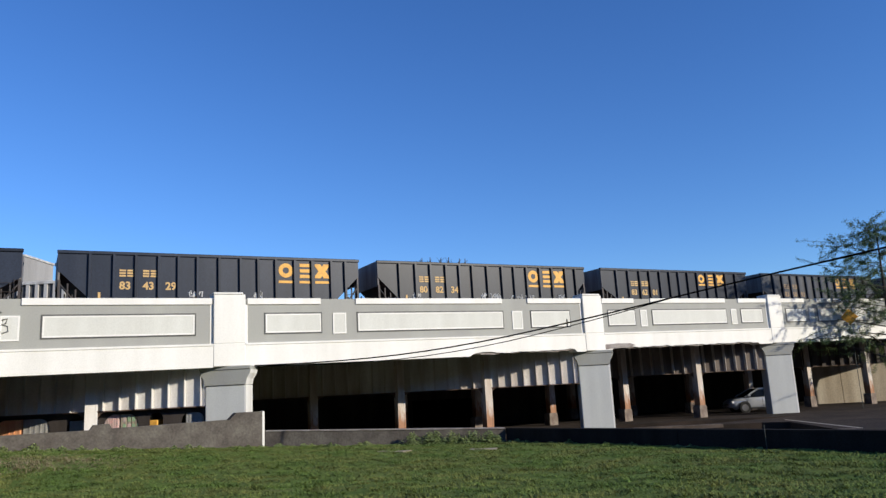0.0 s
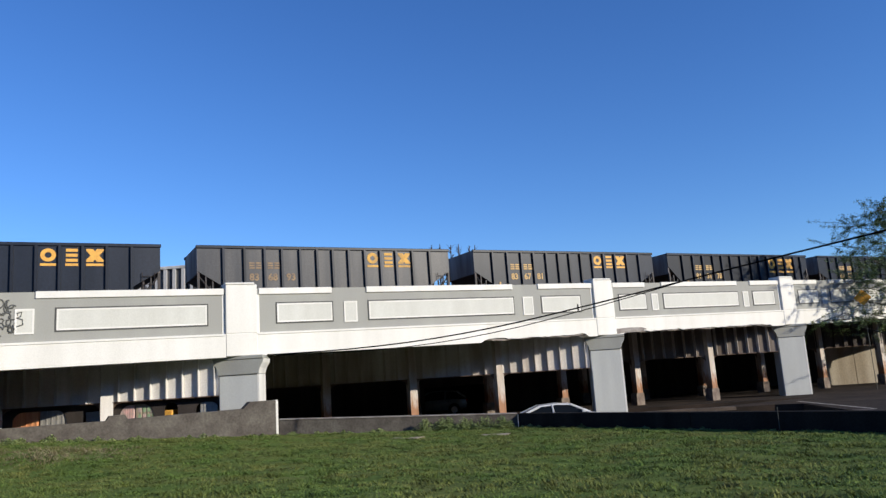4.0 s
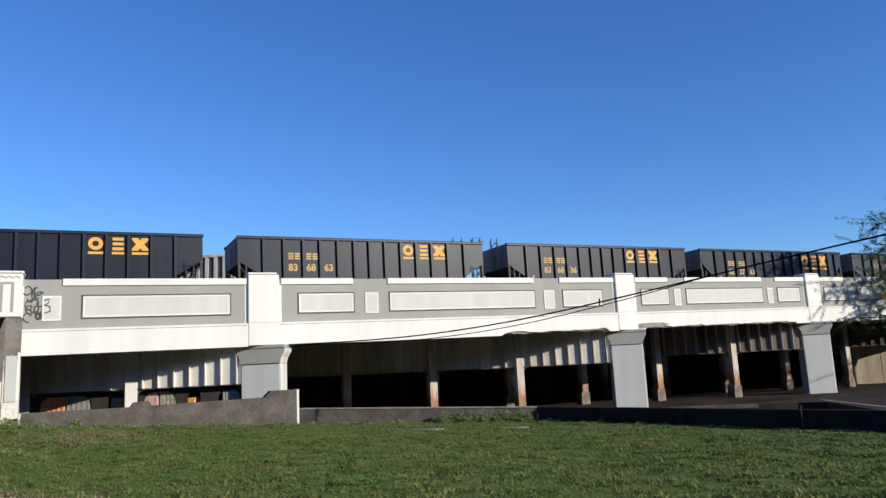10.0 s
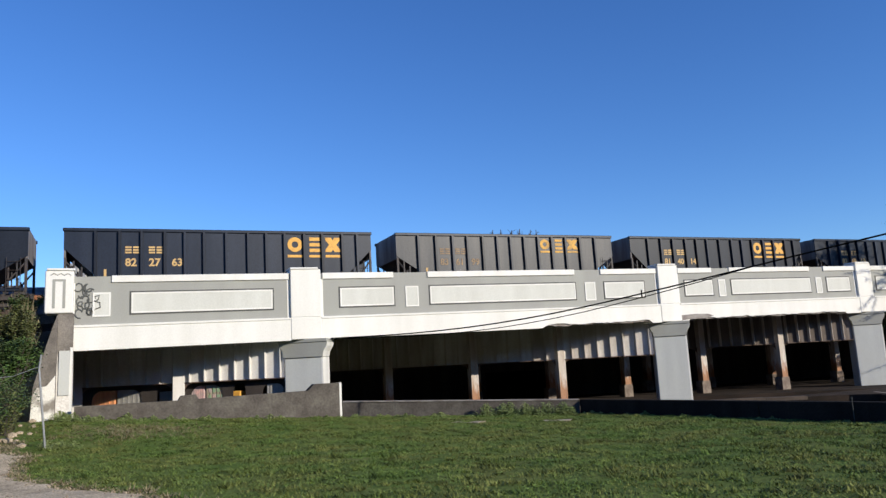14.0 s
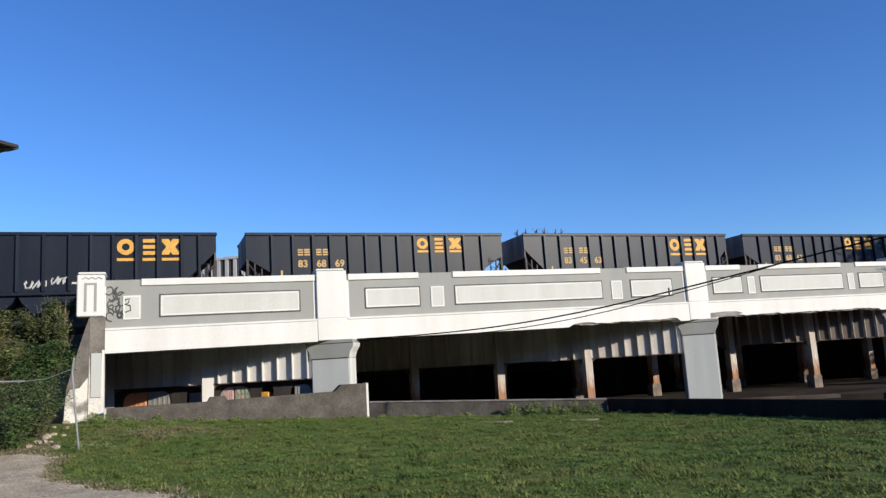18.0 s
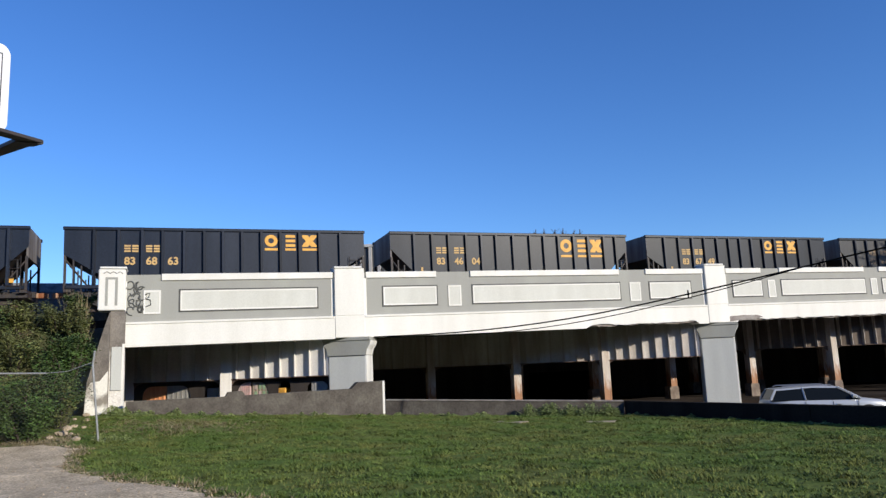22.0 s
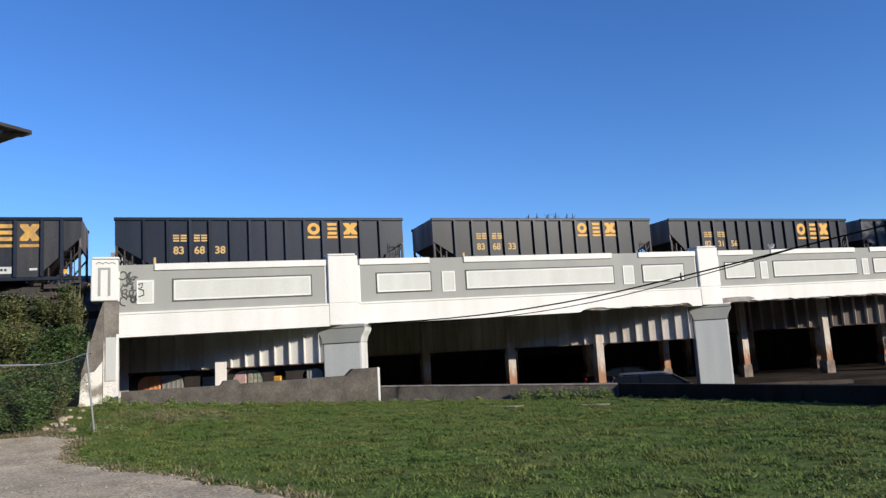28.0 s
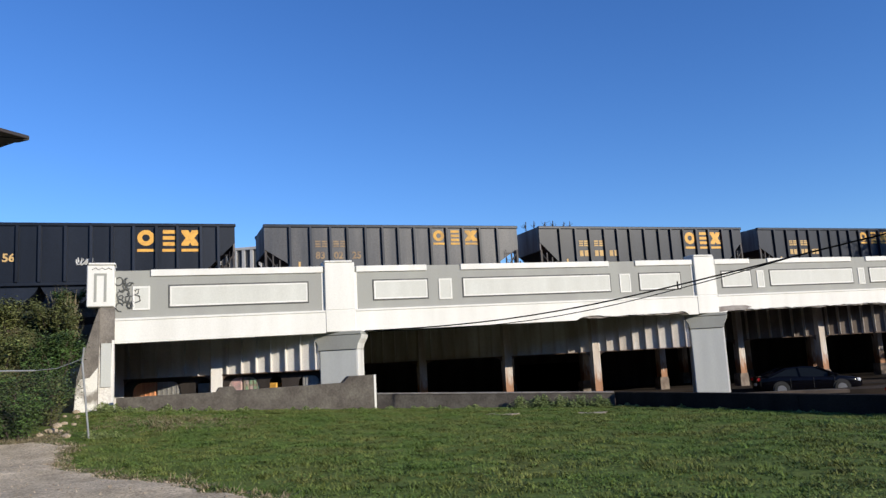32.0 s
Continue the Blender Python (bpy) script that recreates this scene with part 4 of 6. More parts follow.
    axle_me = finish(bm, "axle", M["dark_steel"])
    bm = bmesh.new()
    box(bm, -0.95, 0.95, -1.0, 1.0, 0.3, 0.74, 0.03)
    bolster = finish(bm, "bolster", M["dark_steel"])
    for cx in (1.75, CAR_LEN - 1.75):
        out.append(("bolster", bolster, (cx, 0, 0), ""))
        for y in (-1.05, 1.05):
            out.append(("side_frame", frame_me, (cx, y, 0), ""))
        for dx in (-0.88, 0.88):
            out.append(("axle", axle_me, (cx + dx, 0, 0), ""))
            for y in (-0.76, 0.76):
                out.append(("wheel", wheel_me, (cx + dx, y, 0), ""))
    # big mark near one end: a ring, stacked bars and a waisted block over three bars; small plain marks at the other end
    y0, y1 = -HALF_W - 0.014, -HALF_W - 0.002
    mark, small = (M["yellow"], M["cream"]) if paint == "train_paint" else (M["yellow_faded"], M["cream_faded"])
    (rc, rr), (b0, b1), (xc, xw), half, zm = spec["ring"], spec["bars"], spec["block"], spec["half"], spec["mid"]
    bm = bmesh.new()
    open_ring(bm, rc, zm, half, 0.56 * half, y0, y1, 0.002, sx=rr / half)
    out.append(("mark_shape", finish(bm, "mark_shape", mark), (0, 0, 0), "bold yellow-orange painted ring"))
    bm = bmesh.new()
    for z in (-half, -0.23 * half, 0.54 * half):
        box(bm, b0, b1, y0, y1, zm + z, zm + z + 0.46 * half)
    out.append(("mark_shape", finish(bm, "mark_shape", mark), (0, 0, 0), "bold yellow-orange painted bars"))
    bm = bmesh.new()
    prism(bm, [(xc + u * xw, zm + v * half) for u, v in ((-1, 1), (-0.22, 1), (0, 0.62), (0.22, 1), (1, 1), (1, 0.7), (0.5, 0), (1, -0.7), (1, -1), (0.22, -1), (0, -0.62), (-0.22, -1), (-1, -1), (-1, -0.7), (-0.5, 0), (-1, 0.7))], "y", y0, y1)
    out.append(("mark_shape", finish(bm, "mark_shape", mark), (0, 0, 0), "bold yellow-orange waisted painted block"))
    for a, b in ((rc - rr, rc + rr), (b0 - 0.02, b1 + 0.02), (xc - xw, xc + xw)):
        bm = bmesh.new()
        box(bm, a, b, y0, y1, *spec["line"])
        out.append(("mark_underline", finish(bm, "mark_underline", mark), (0, 0, 0), ""))
    for a in spec["small"][:2]:
        for da in (0.0, 0.31):
            bm = bmesh.new()
            for z in (2.53, 2.645, 2.76):
                box(bm, a + da, a + da + 0.25, y0, y1, z, z + 0.075)
            out.append(("small_mark", finish(bm, "small_mark", small), (0, 0, 0), ""))
    # small stencils low on the side
    e = xc + xw
    for a, b, z0, z1, mat in ((b0 + 0.02, b1 - 0.04, 1.28, 1.56, "chalk"), (xc, xc + 0.28, 1.40, 1.49, "chalk"), (7.55, 7.85, 1.42, 1.5, "chalk"), (e + 0.72, e + 1.05, 1.25, 1.44, "yellow"), (1.52, 1.62, 1.35, 1.85, "cream")):
        bm = bmesh.new()
        box(bm, a, b, y0, y1, z0, z1)
        out.append(("stencil", finish(bm, "stencil", M[mat]), (0, 0, 0), ""))
    bm = bmesh.new()
    for dx in (0.12, 0.26):
        disc(bm, (b0 + dx, y0 - 0.003, 1.43), 0.055, "y", 0.003, 10)
    out.append(("stencil_dots", finish(bm, "stencil_dots", M["sign_black"]), (0, 0, 0), ""))
    return out


TRAIN = []
SCRIBBLES = {-1: ((5.2, 1.78, 0.5), (8.1, 1.78, 0.3)), 0: ((1.95, 1.8, 0.35), (6.1, 1.85, 0.6), (6.8, 1.8, 0.5), (8.1, 1.72, 0.7), (9.0, 1.75, 0.6), (11.25, 1.78, 0.35)),
             10: ((5.8, 1.42, 0.75), (6.8, 1.56, 0.68)), 12: ((5.76, 1.6, 0.75),), 19: ((6.9, 1.95, 0.55), (1.55, 1.72, 0.35))}


def build_train():
    kinds = {(kind, paint): hopper_meshes(kind, paint) for kind in CARS for paint in ("train_paint", "train_weathered")}
    dusty = (2, 9, 16, 20)
    long_marked = (-3, -1, 0, 4, 8, 10, 12, 14, 16, 19, 21, 24, 26)
    rnd = random.Random(5)
    for k in range(-3, 29):
        kind = "long" if k in long_marked else "plain"
        first = CARS[kind]["small"]
        car = thing("hopper_car", "black ribbed open-top coal hopper railcar with yellow-orange marks", "railcar", (train_x(0) + k * CAR_PITCH + CARS[kind]["begin"], TRACK_Y, track_z(0)), "coal train cars")
        for name, me, at, label in kinds[kind, "train_weathered" if k in dusty else "train_paint"]:
            o = piece(name, me, car, at)
            if label:
                tagged(o, label)
        if k in MARKS:
            for i, pair in enumerate(MARKS[k].split()):
                lettering("car_number", pair, 0.46, M["cream_faded" if k in dusty else "cream"], car, pose(first[i], -HALF_W - 0.008, 1.99), bold=0.03)
        else:
            for i in range(3):
                bm = bmesh.new()
                for j in range(2):
                    box(bm, first[i] + 0.3 * j, first[i] + 0.22 + 0.3 * j, -HALF_W - 0.014, -HALF_W - 0.002, 1.99, 2.30)
                part("car_number", bm, M["cream"], car)
        # sprayed scribbles on some cars
        if k in SCRIBBLES:
            bm = bmesh.new()
            for n, (x, z, w) in enumerate(SCRIBBLES[k]):
                pts = [(x + w * j / 16 + 0.09 * math.cos(1.25 * j + n), -HALF_W - 0.012, z + 0.15 * math.sin(1.4 * j + 2 * n) + rnd.uniform(-0.04, 0.04)) for j in range(17)]
                tube(bm, pts, 0.04, 4)
            part("scribble", bm, M["chalk"], car, "white sprayed scribble")
        TRAIN.append((k, car, CARS[kind]))


# ---- vehicles ----
def loft(bm, sections):
    """Joins rings of points (same count) into a closed skin."""
    rings_ = [[bm.verts.new(p) for p in s] for s in sections]
    n = len(rings_[0])
    for a, b in zip(rings_, rings_[1:]):
        for k in range(n):
            bm.faces.new((a[k], a[(k + 1) % n], b[(k + 1) % n], b[k]))
    bm.faces.new(rings_[0][::-1])
    bm.faces.new(rings_[-1])


def body_ring(x, z0, z1, w, top=0.9):
    """A rounded cross-section of a car body."""
    h = z1 - z0
    half = [(w * 0.9, z0), (w, z0 + 0.18 * h), (w, z0 + 0.62 * h), (w * 0.985, z0 + 0.85 * h), (w * top, z1)]
    return [(x, y, z) for y, z in half] + [(x, -y, z) for y, z in reversed(half)]


SHAPES = {   # body stations (x, z0, z1, half width), greenhouse stations (x, z1), roof height, wheel x, radius
    "sedan": ([(-2.4, .42, .80, .74), (-2.3, .30, .98, .86), (-1.6, .24, 1.02, .91), (0, .22, .96, .92), (1.2, .24, .92, .91), (2.0, .28, .82, .86), (2.38, .36, .66, .72)],
              [(-1.95, 1.00), (-1.1, 1.36), (-.3, 1.42), (.35, 1.38), (1.25, .94)], (-1.41, 1.38), .33),
    "suv": ([(-2.4, .50, 1.05, .80), (-2.32, .38, 1.14, .92), (-1.6, .32, 1.16, .97), (0, .30, 1.14, .98), (1.1, .32, 1.12, .97), (2.0, .36, 1.04, .92), (2.42, .46, .84, .80)],
            [(-2.3, 1.13), (-2.05, 1.58), (-.6, 1.66), (.4, 1.62), (1.2, 1.11)], (-1.45, 1.45), .38),
    "hatchback": ([(-2.1, .42, .90, .74), (-2.04, .30, 1.00, .85), (-1.4, .25, 1.03, .89), (0, .24, 1.0, .90), (1.1, .25, .97, .89), (1.8, .28, .86, .83), (2.12, .36, .68, .70)],
                  [(-2.05, 1.01), (-1.65, 1.42), (-.5, 1.52), (.3, 1.48), (1.2, .98)], (-1.28, 1.28), .32),
    "liftback": ([(-2.1, .44, .92, .76), (-2.04, .30, 1.02, .86), (-1.4, .25, 1.04, .90), (0, .24, 1.01, .91), (1.1, .25, .97, .90), (1.8, .28, .84, .83), (2.12, .36, .66, .70)],
                 [(-2.06, 1.02), (-1.45, 1.50), (-.5, 1.57), (.25, 1.53), (1.35, .98)], (-1.28, 1.28), .32),
}


def vehicle(name, shape, paint, label, category):
    stations, green, wheels, r = SHAPES[shape]
    car = thing(name, label, category)
    bm = bmesh.new()
    loft(bm, [body_ring(*s) for s in stations])
    body = part("body", bm, paint, car, smooth=True)
    hw, zb0, zb1 = stations[3][3], stations[3][1], stations[3][2]
    for sgn in (1, -1):
        for x in (-0.95, 0.12, 1.08):
            bm = bmesh.new()
            box(bm, x - 0.008, x + 0.008, sgn * (hw + 0.002) - 0.006, sgn * (hw + 0.002) + 0.006, zb0 + 0.12, zb1 - 0.1)
            part("door_seam", bm, M["rubber"], car)
        for x in (-0.72, 0.34):
            bm = bmesh.new()
            box(bm, x - 0.1, x + 0.1, sgn * (hw + 0.012) - 0.018, sgn * (hw + 0.012) + 0.018, zb1 - 0.24, zb1 - 0.2, 0.008)
            part("door_handle", bm, paint, car)
        bm = bmesh.new()
        box(bm, wheels[0] + r * 1.3, wheels[1] - r * 1.3, sgn * hw - 0.03, sgn * hw + 0.012, zb0 - 0.03, zb0 + 0.08, 0.01)
        part("side_skirt", bm, M["rubber"], car)
        if shape == "suv":
            bm = bmesh.new()
            tube(bm, [(-1.8, sgn * 0.62, 1.63), (-1.7, sgn * 0.62, 1.70), (0.15, sgn * 0.62, 1.70), (0.3, sgn * 0.62, 1.62)], 0.018, 5)
            part("roof_rail", bm, M["alloy"], car)
    bm = bmesh.new()
    xf = stations[-1][0]
    box(bm, xf - 0.03, xf + 0.012, -0.42, 0.42, stations[-1][1] + 0.1, stations[-1][2] - 0.06, 0.02)
    part("grille", bm, M["rubber"], car)
    bm = bmesh.new()
    xr = stations[0][0]
    box(bm, xr - 0.02, xr + 0.03, -0.26, 0.26, stations[0][1] + 0.12, stations[0][1] + 0.26, 0.01)
    part("plate", bm, M["car_silver"], car, "blank plate")
    gw0, gw1 = stations[3][3] * 0.94, stations[3][3] * 0.74

    def width(z, zb=stations[3][2], zt=max(z for _, z in green)):
        return gw0 + (gw1 - gw0) * max(0, min(1, (z - zb) / (zt - zb)))
    base = stations[3][2] - 0.06
    bm = bmesh.new()
    loft(bm, [[(x, width(z), z - 0.012), (x, -width(z), z - 0.012), (x, -gw0, base), (x, gw0, base)] for x, z in green])
    part("glasshouse", bm, M["car_glass"], car, "dark tinted windows")
    # roof skin and pillars
    bm = bmesh.new()
    inner = green[1:-1]
    loft(bm, [[(x, width(z) + 0.015, z), (x, -width(z) - 0.015, z), (x, -width(z) - 0.03, z - 0.06), (x, width(z) + 0.03, z - 0.06)] for x, z in inner])
    part("roof", bm, paint, car)
    for (xa, za), (xb, zb) in ((green[0], green[1]), (green[-1], green[-2])):
        for sgn in (1, -1):
            bm = bmesh.new()
            tube(bm, [(xa, sgn * gw0 * 0.99, min(za, base + 0.08)), (xb, sgn * (width(zb) + 0.01), zb - 0.03)], 0.055, 5)
            part("pillar", bm, paint, car)
    mid = 0.5 * (green[1][0] + green[-2][0])
    for sgn in (1, -1):
        bm = bmesh.new()
        zt = green[2][1] - 0.04
        tube(bm, [(mid - 0.1, sgn * (gw0 + 0.005), base + 0.03), (mid - 0.15, sgn * (width(zt) + 0.015), zt)], 0.04, 4)
        part("pillar", bm, paint, car)
        bm = bmesh.new()
        box(bm, 0.85, 1.05, sgn * gw0 * 1.03 - 0.1, sgn * gw0 * 1.03 + 0.1, base + 0.06, base + 0.2, 0.03)
        part("mirror", bm, paint, car)
        for name_, x, zz, mat in (("headlight", stations[-1][0] - 0.16, 0.66, "headlight"), ("taillight", stations[0][0] + 0.02, 0.84, "taillight")):
            bm = bmesh.new()
            box(bm, x - 0.09, x + 0.09, sgn * 0.66 - 0.13, sgn * 0.66 + 0.13, zz - 0.07, zz + 0.09, 0.03)
            part(name_, bm, M[mat], car)
    bm = bmesh.new()
    disc(bm, (0, 0, 0), r, "y", 0.11, 22)
    tyre = finish(bm, "tyre", M["rubber"])
    bm = bmesh.new()
    disc(bm, (0, 0, 0), r * 0.66, "y", 0.118, 14)
    for k in range(5):
        a = 2 * math.pi * k / 5
        q = [(r * 0.6 * math.cos(a + d), r * 0.6 * math.sin(a + d)) for d in (-0.3, 0.3)] + [(r * 0.16 * math.cos(a + 0.3), r * 0.16 * math.sin(a + 0.3)), (r * 0.16 * math.cos(a - 0.3), r * 0.16 * math.sin(a - 0.3))]
        prism(bm, q, "y", -0.126, 0.126)
    rim = finish(bm, "rim", M["alloy"])
    bm = bmesh.new()
    disc(bm, (0, 0, 0), r * 1.22, "y", 0.02, 22)
    arch = finish(bm, "wheel_arch", M["rubber"])
    rolling = []
    for x in wheels:
        for sgn in (1, -1):
            w = piece("wheel", tyre, car, (x, sgn * (gw0 * 1.0), r))
            piece("rim", rim, w)
            rolling.append(w)
            piece("wheel_arch", arch, car, (x, sgn * (stations[3][3] - 0.008), r * 1.05))
    return car, rolling, r


VEHICLES = []


def build_vehicles():
    # rows of seconds, metres along the road from the facade, where that line crosses it, and the road's height
    rows = (
        ("silver_car", "hatchback", "car_silver", "small silver hatchback car on the road under the viaduct", "car", -1, 41.0, ROAD_Z,
         ((0, -7.1), (0.2, -10.6), (0.4, -13.9), (2, -43), (4, -80), (32, -95))),
        ("blue_hatchback", "liftback", "car_teal", "grey-blue hatchback car with dark windows on the road", "car", -1, 41.0, ROAD_Z,
         ((0, 32), (2.0, 3.6), (2.3, -0.56), (2.5, -3.4), (2.9, -9.6), (3.1, -13.1), (3.5, -20.3), (5.5, -56), (7, -78), (32, -88))),
        ("white_sedan", "sedan", "car_white", "white four-door sedan with dark windows on the road", "car", 1, 17.0, ROAD_Z,
         ((0, -32, 14.6, LOWER_Z), (2, -15.6, 14.6, LOWER_Z), (3.0, -7.3, 14.6, LOWER_Z), (3.5, -3.2, 14.6, LOWER_Z), (4.5, 3.0, 16.1, -2.5), (5.0, 6.0, 16.8, -2.2), (5.5, 8.9), (5.7, 10.4), (5.9, 11.6), (6.1, 12.8), (7, 18), (9, 31), (32, 95))),
        ("silver_suv", "suv", "car_silver", "silver sport utility vehicle with tinted windows on the road", "car", 1, 10.5, LOWER_Z,
         ((0, -90), (16, -58), (20, -14.5), (21, -2.1), (21.2, 0.4), (21.6, 5.3), (21.8, 7.8), (22.0, 10.13), (22.2, 12.4), (24, 31), (26, 50), (32, 95))),
        ("grey_sedan", "sedan", "car_grey", "silver-grey four-door sedan on the road beside the wall", "car", 1, 10.5, LOWER_Z,
         ((0, -80), (20, -34), (22.5, -8), (23.6, 2.4), (24, 6.1), (24.4, 9.7), (24.8, 12.8), (26, 20.5), (28, 32), (32, 55))),
        ("dark_suv", "suv", "car_dark", "dark blue-grey sport utility vehicle on the road", "car", 1, 10.5, LOWER_Z,
         ((0, -85), (24, -30), (26.5, -7.5), (27.5, 0.07), (28.1, 4.5), (28.7, 8.1), (29.3, 10.4), (29.9, 12.1), (30.5, 13.3), (31.5, 15.0), (32, 15.8))),
        ("black_sedan", "sedan", "car_black", "black four-door sedan waiting on the road", "car", 1, 22.0, DIP_Z,
         ((0, -89), (24, -45), (27, -13.5), (28.4, -5.2), (29.0, -2.9), (29.6, -1.05), (30.2, 0.2), (31, 1.3), (32, 1.65))),
    )
    for name, shape, paint, label, cat, way, lane, z, keys in rows:
        VEHICLES.append((vehicle(name, shape, M[paint], label, cat), way, lane, z, keys))


def motions():
    for k, car, spec in TRAIN:
        path = []
        for i in range(0, 65):
            t = i * 0.5
            x, n = train_x(t) + k * CAR_PITCH + spec["begin"], spec["length"]
            rise = math.degrees(math.atan2(track_z(x + n) - track_z(x), n))
            path.append((t, pose(x, TRACK_Y, track_z(x), 0, -rise, 0)))
        walk(car, path)
    for (car, rolling, r), way, lane, z, keys in VEHICLES:
        heading = math.degrees(math.atan2(ALONG.y * way, ALONG.x * way))
        path = []
        for row in keys:
            t, s, at, h = row if len(row) == 4 else (*row, lane, z)
            path.append((t, pose(at + ALONG.x * s, ALONG.y * s, h, 0, 0, heading)))
        walk(car, path)
        # the wheels roll while the vehicle is near the viaduct
        ts, ss = [k[0] for k in keys], [k[1] for k in keys]
        turns, last = [], None
        for i in range(0, 961):
            s = min(max(float(np.interp(i / 30, ts, ss)), -22.0), 24.0)
            if last is None or abs(s - last) / r > 1.25 or i == 960:
                turns.append((i / 30, math.degrees(s * way / r)))
                last = s
        for w in rolling:
            at = w.location.copy()
            walk(w, [(t, pose(*at, 0, a, 0)) for t, a in turns])


# ---- embankments, track ----
def back_off(x, y):
    """The bank's end at the viaduct runs askew, in line with the road."""
    return max(0.0, y - 0.3) / math.tan(SKEW) if -10 < x < 0 else 0.0


def build_embankments():
    for name, x0, x1 in (("embankment", -420, -9.76), ("embankment", P4 + 15.01, 480)):
        ob = thing(name, "overgrown earth railway embankment", "embankment", kind="structure")
        bm = bmesh.new()
        n = 24
        stops = sorted(x0 + (x1 - x0) * (i / n) for i in range(n + 1)) if x0 > 0 else list(np.linspace(-420, -40, n)) + [-9.76]
        rows_ = []
        for i in range(n + 1):
            x = float(stops[i])
            zt = track_z(x) - 0.3
            rows_.append([bm.verts.new((x - back_off(x, y), y, z)) for y, z in ((-5.6, -2.9), (-4.6, -1.25), (0.3, zt - 0.2), (1.2, zt), (13.0, zt), (24.0, -2.9) if x < -60 else (13.9, -2.9))])
        for a, b in zip(rows_, rows_[1:]):
            for k in range(5):
                bm.faces.new((a[k], b[k], b[k + 1], a[k + 1]))
        bm.faces.new(rows_[0])
        bm.faces.new(rows_[-1][::-1])
        part("earth_bank", bm, M["soil"], ob)
        bm = bmesh.new()
        prev = None
        for i in range(n + 1):
            x = float(stops[i])
            zt = track_z(x) - 0.3
            cur = [bm.verts.new((x - back_off(x, y), y, z)) for y, z in ((1.6, zt - 0.05), (2.2, zt + 0.12), (7.4, zt + 0.12), (9.5, zt + 2.2), (12.2, zt + 2.2), (13.0, zt - 0.05))]
            if prev:
                for k in range(5):
                    bm.faces.new((prev[k], cur[k], cur[k + 1], prev[k + 1]))
            prev = cur
        part("ballast", bm, M["ballast"], ob)
    track = thing("track", "railway track of steel rails on timber ties", "track", kind="structure")
    stops = [-420, -45, 70, 480]
    for y in (TRACK_Y - 0.76, TRACK_Y + 0.76, 9.44, 10.96):
        bm = bmesh.new()
        for a, b in zip(stops, stops[1:]):
            box(bm, a, b, y - 0.035, y + 0.035, -0.15, 0.0, f=lambda x, yy, z: (x, yy, z + track_z(x)))
        part("rail", bm, M["rail"], track)
    bm = bmesh.new()
    box(bm, -0.11, 0.11, -1.3, 5.9, -0.30, -0.15)
    tie = finish(bm, "tie", M["tie"])
    for i in range(120):
        x = -34 + 0.62 * i
        piece("tie", tie, track, (x, TRACK_Y, track_z(x)))


# ---- plants ----
def leaf_mesh(name, centres, mat, size, rnd, flat=0.5):
    """Many small folded leaves round the given points, as one mesh."""
    vs, fs = [], []
    for c in centres:
        a, b = rnd.uniform(0, 2 * math.pi), rnd.uniform(-1.0, 1.0)
        u = Vector((math.cos(a), math.sin(a), b * flat)).normalized()
        v = u.cross(Vector((rnd.uniform(-0.5, 0.5), rnd.uniform(-0.5, 0.5), 1.0))).normalized()
        s = size * rnd.uniform(0.6, 1.3)
        n = u.cross(v) * (0.18 * s)
        c = Vector(c)
        k = len(vs)
        vs += [c - u * s * 0.5, c + v * s * 0.28 + n, c + u * s * 0.5, c - v * s * 0.28 + n]
        fs += [(k, k + 1, k + 2), (k, k + 2, k + 3)]
    me = bpy.data.meshes.new(name)
    me.from_pydata([tuple(p) for p in vs], [], fs)
    me.materials.append(mat)
    return me


def shrub(at, rx, ry, h, count, mat, rnd, label):
    ob = thing("shrub", label, "shrub", at, "embankment shrubs")
    bm = bmesh.new()
    tips = []
    for i in range(10):
        a = rnd.uniform(0, 2 * math.pi)
        r = rnd.uniform(0.3, 1.0)
        tip = Vector((rx * r * math.cos(a), ry * r * math.sin(a), h * rnd.uniform(0.6, 1.0) * (1.1 - 0.35 * r)))
        tube(bm, [(0, 0, -0.4), tip * 0.5 + Vector((0, 0, 0.1 * h)), tip], 0.035, 4, 0.3)
        tips.append(tip)
    part("woody_base", bm, M["bark"], ob)
    cs = []
    for i in range(count):
        t = rnd.choice(tips)
        f = rnd.choice((0.35, 0.7, 0.95, 1.0)) + rnd.uniform(-0.09, 0.09)
        cs.append((t.x * f + rnd.gauss(0, 0.125) * rx, t.y * f + rnd.gauss(0, 0.125) * ry, max(0.0, t.z * f + rnd.gauss(0, 0.08) * h)))
    o = new("foliage", leaf_mesh("foliage", cs, mat, 0.11, rnd))
    o.parent = ob
    tagged(o, kind="stuff")
    return ob


def bank_z(x, y):
    if y < -4.6:
        return lawn_z(x, y)
    return np.interp(y, (-4.6, 0.3, 1.2), (-1.25, track_z(x) - 0.5, track_z(x) - 0.3))


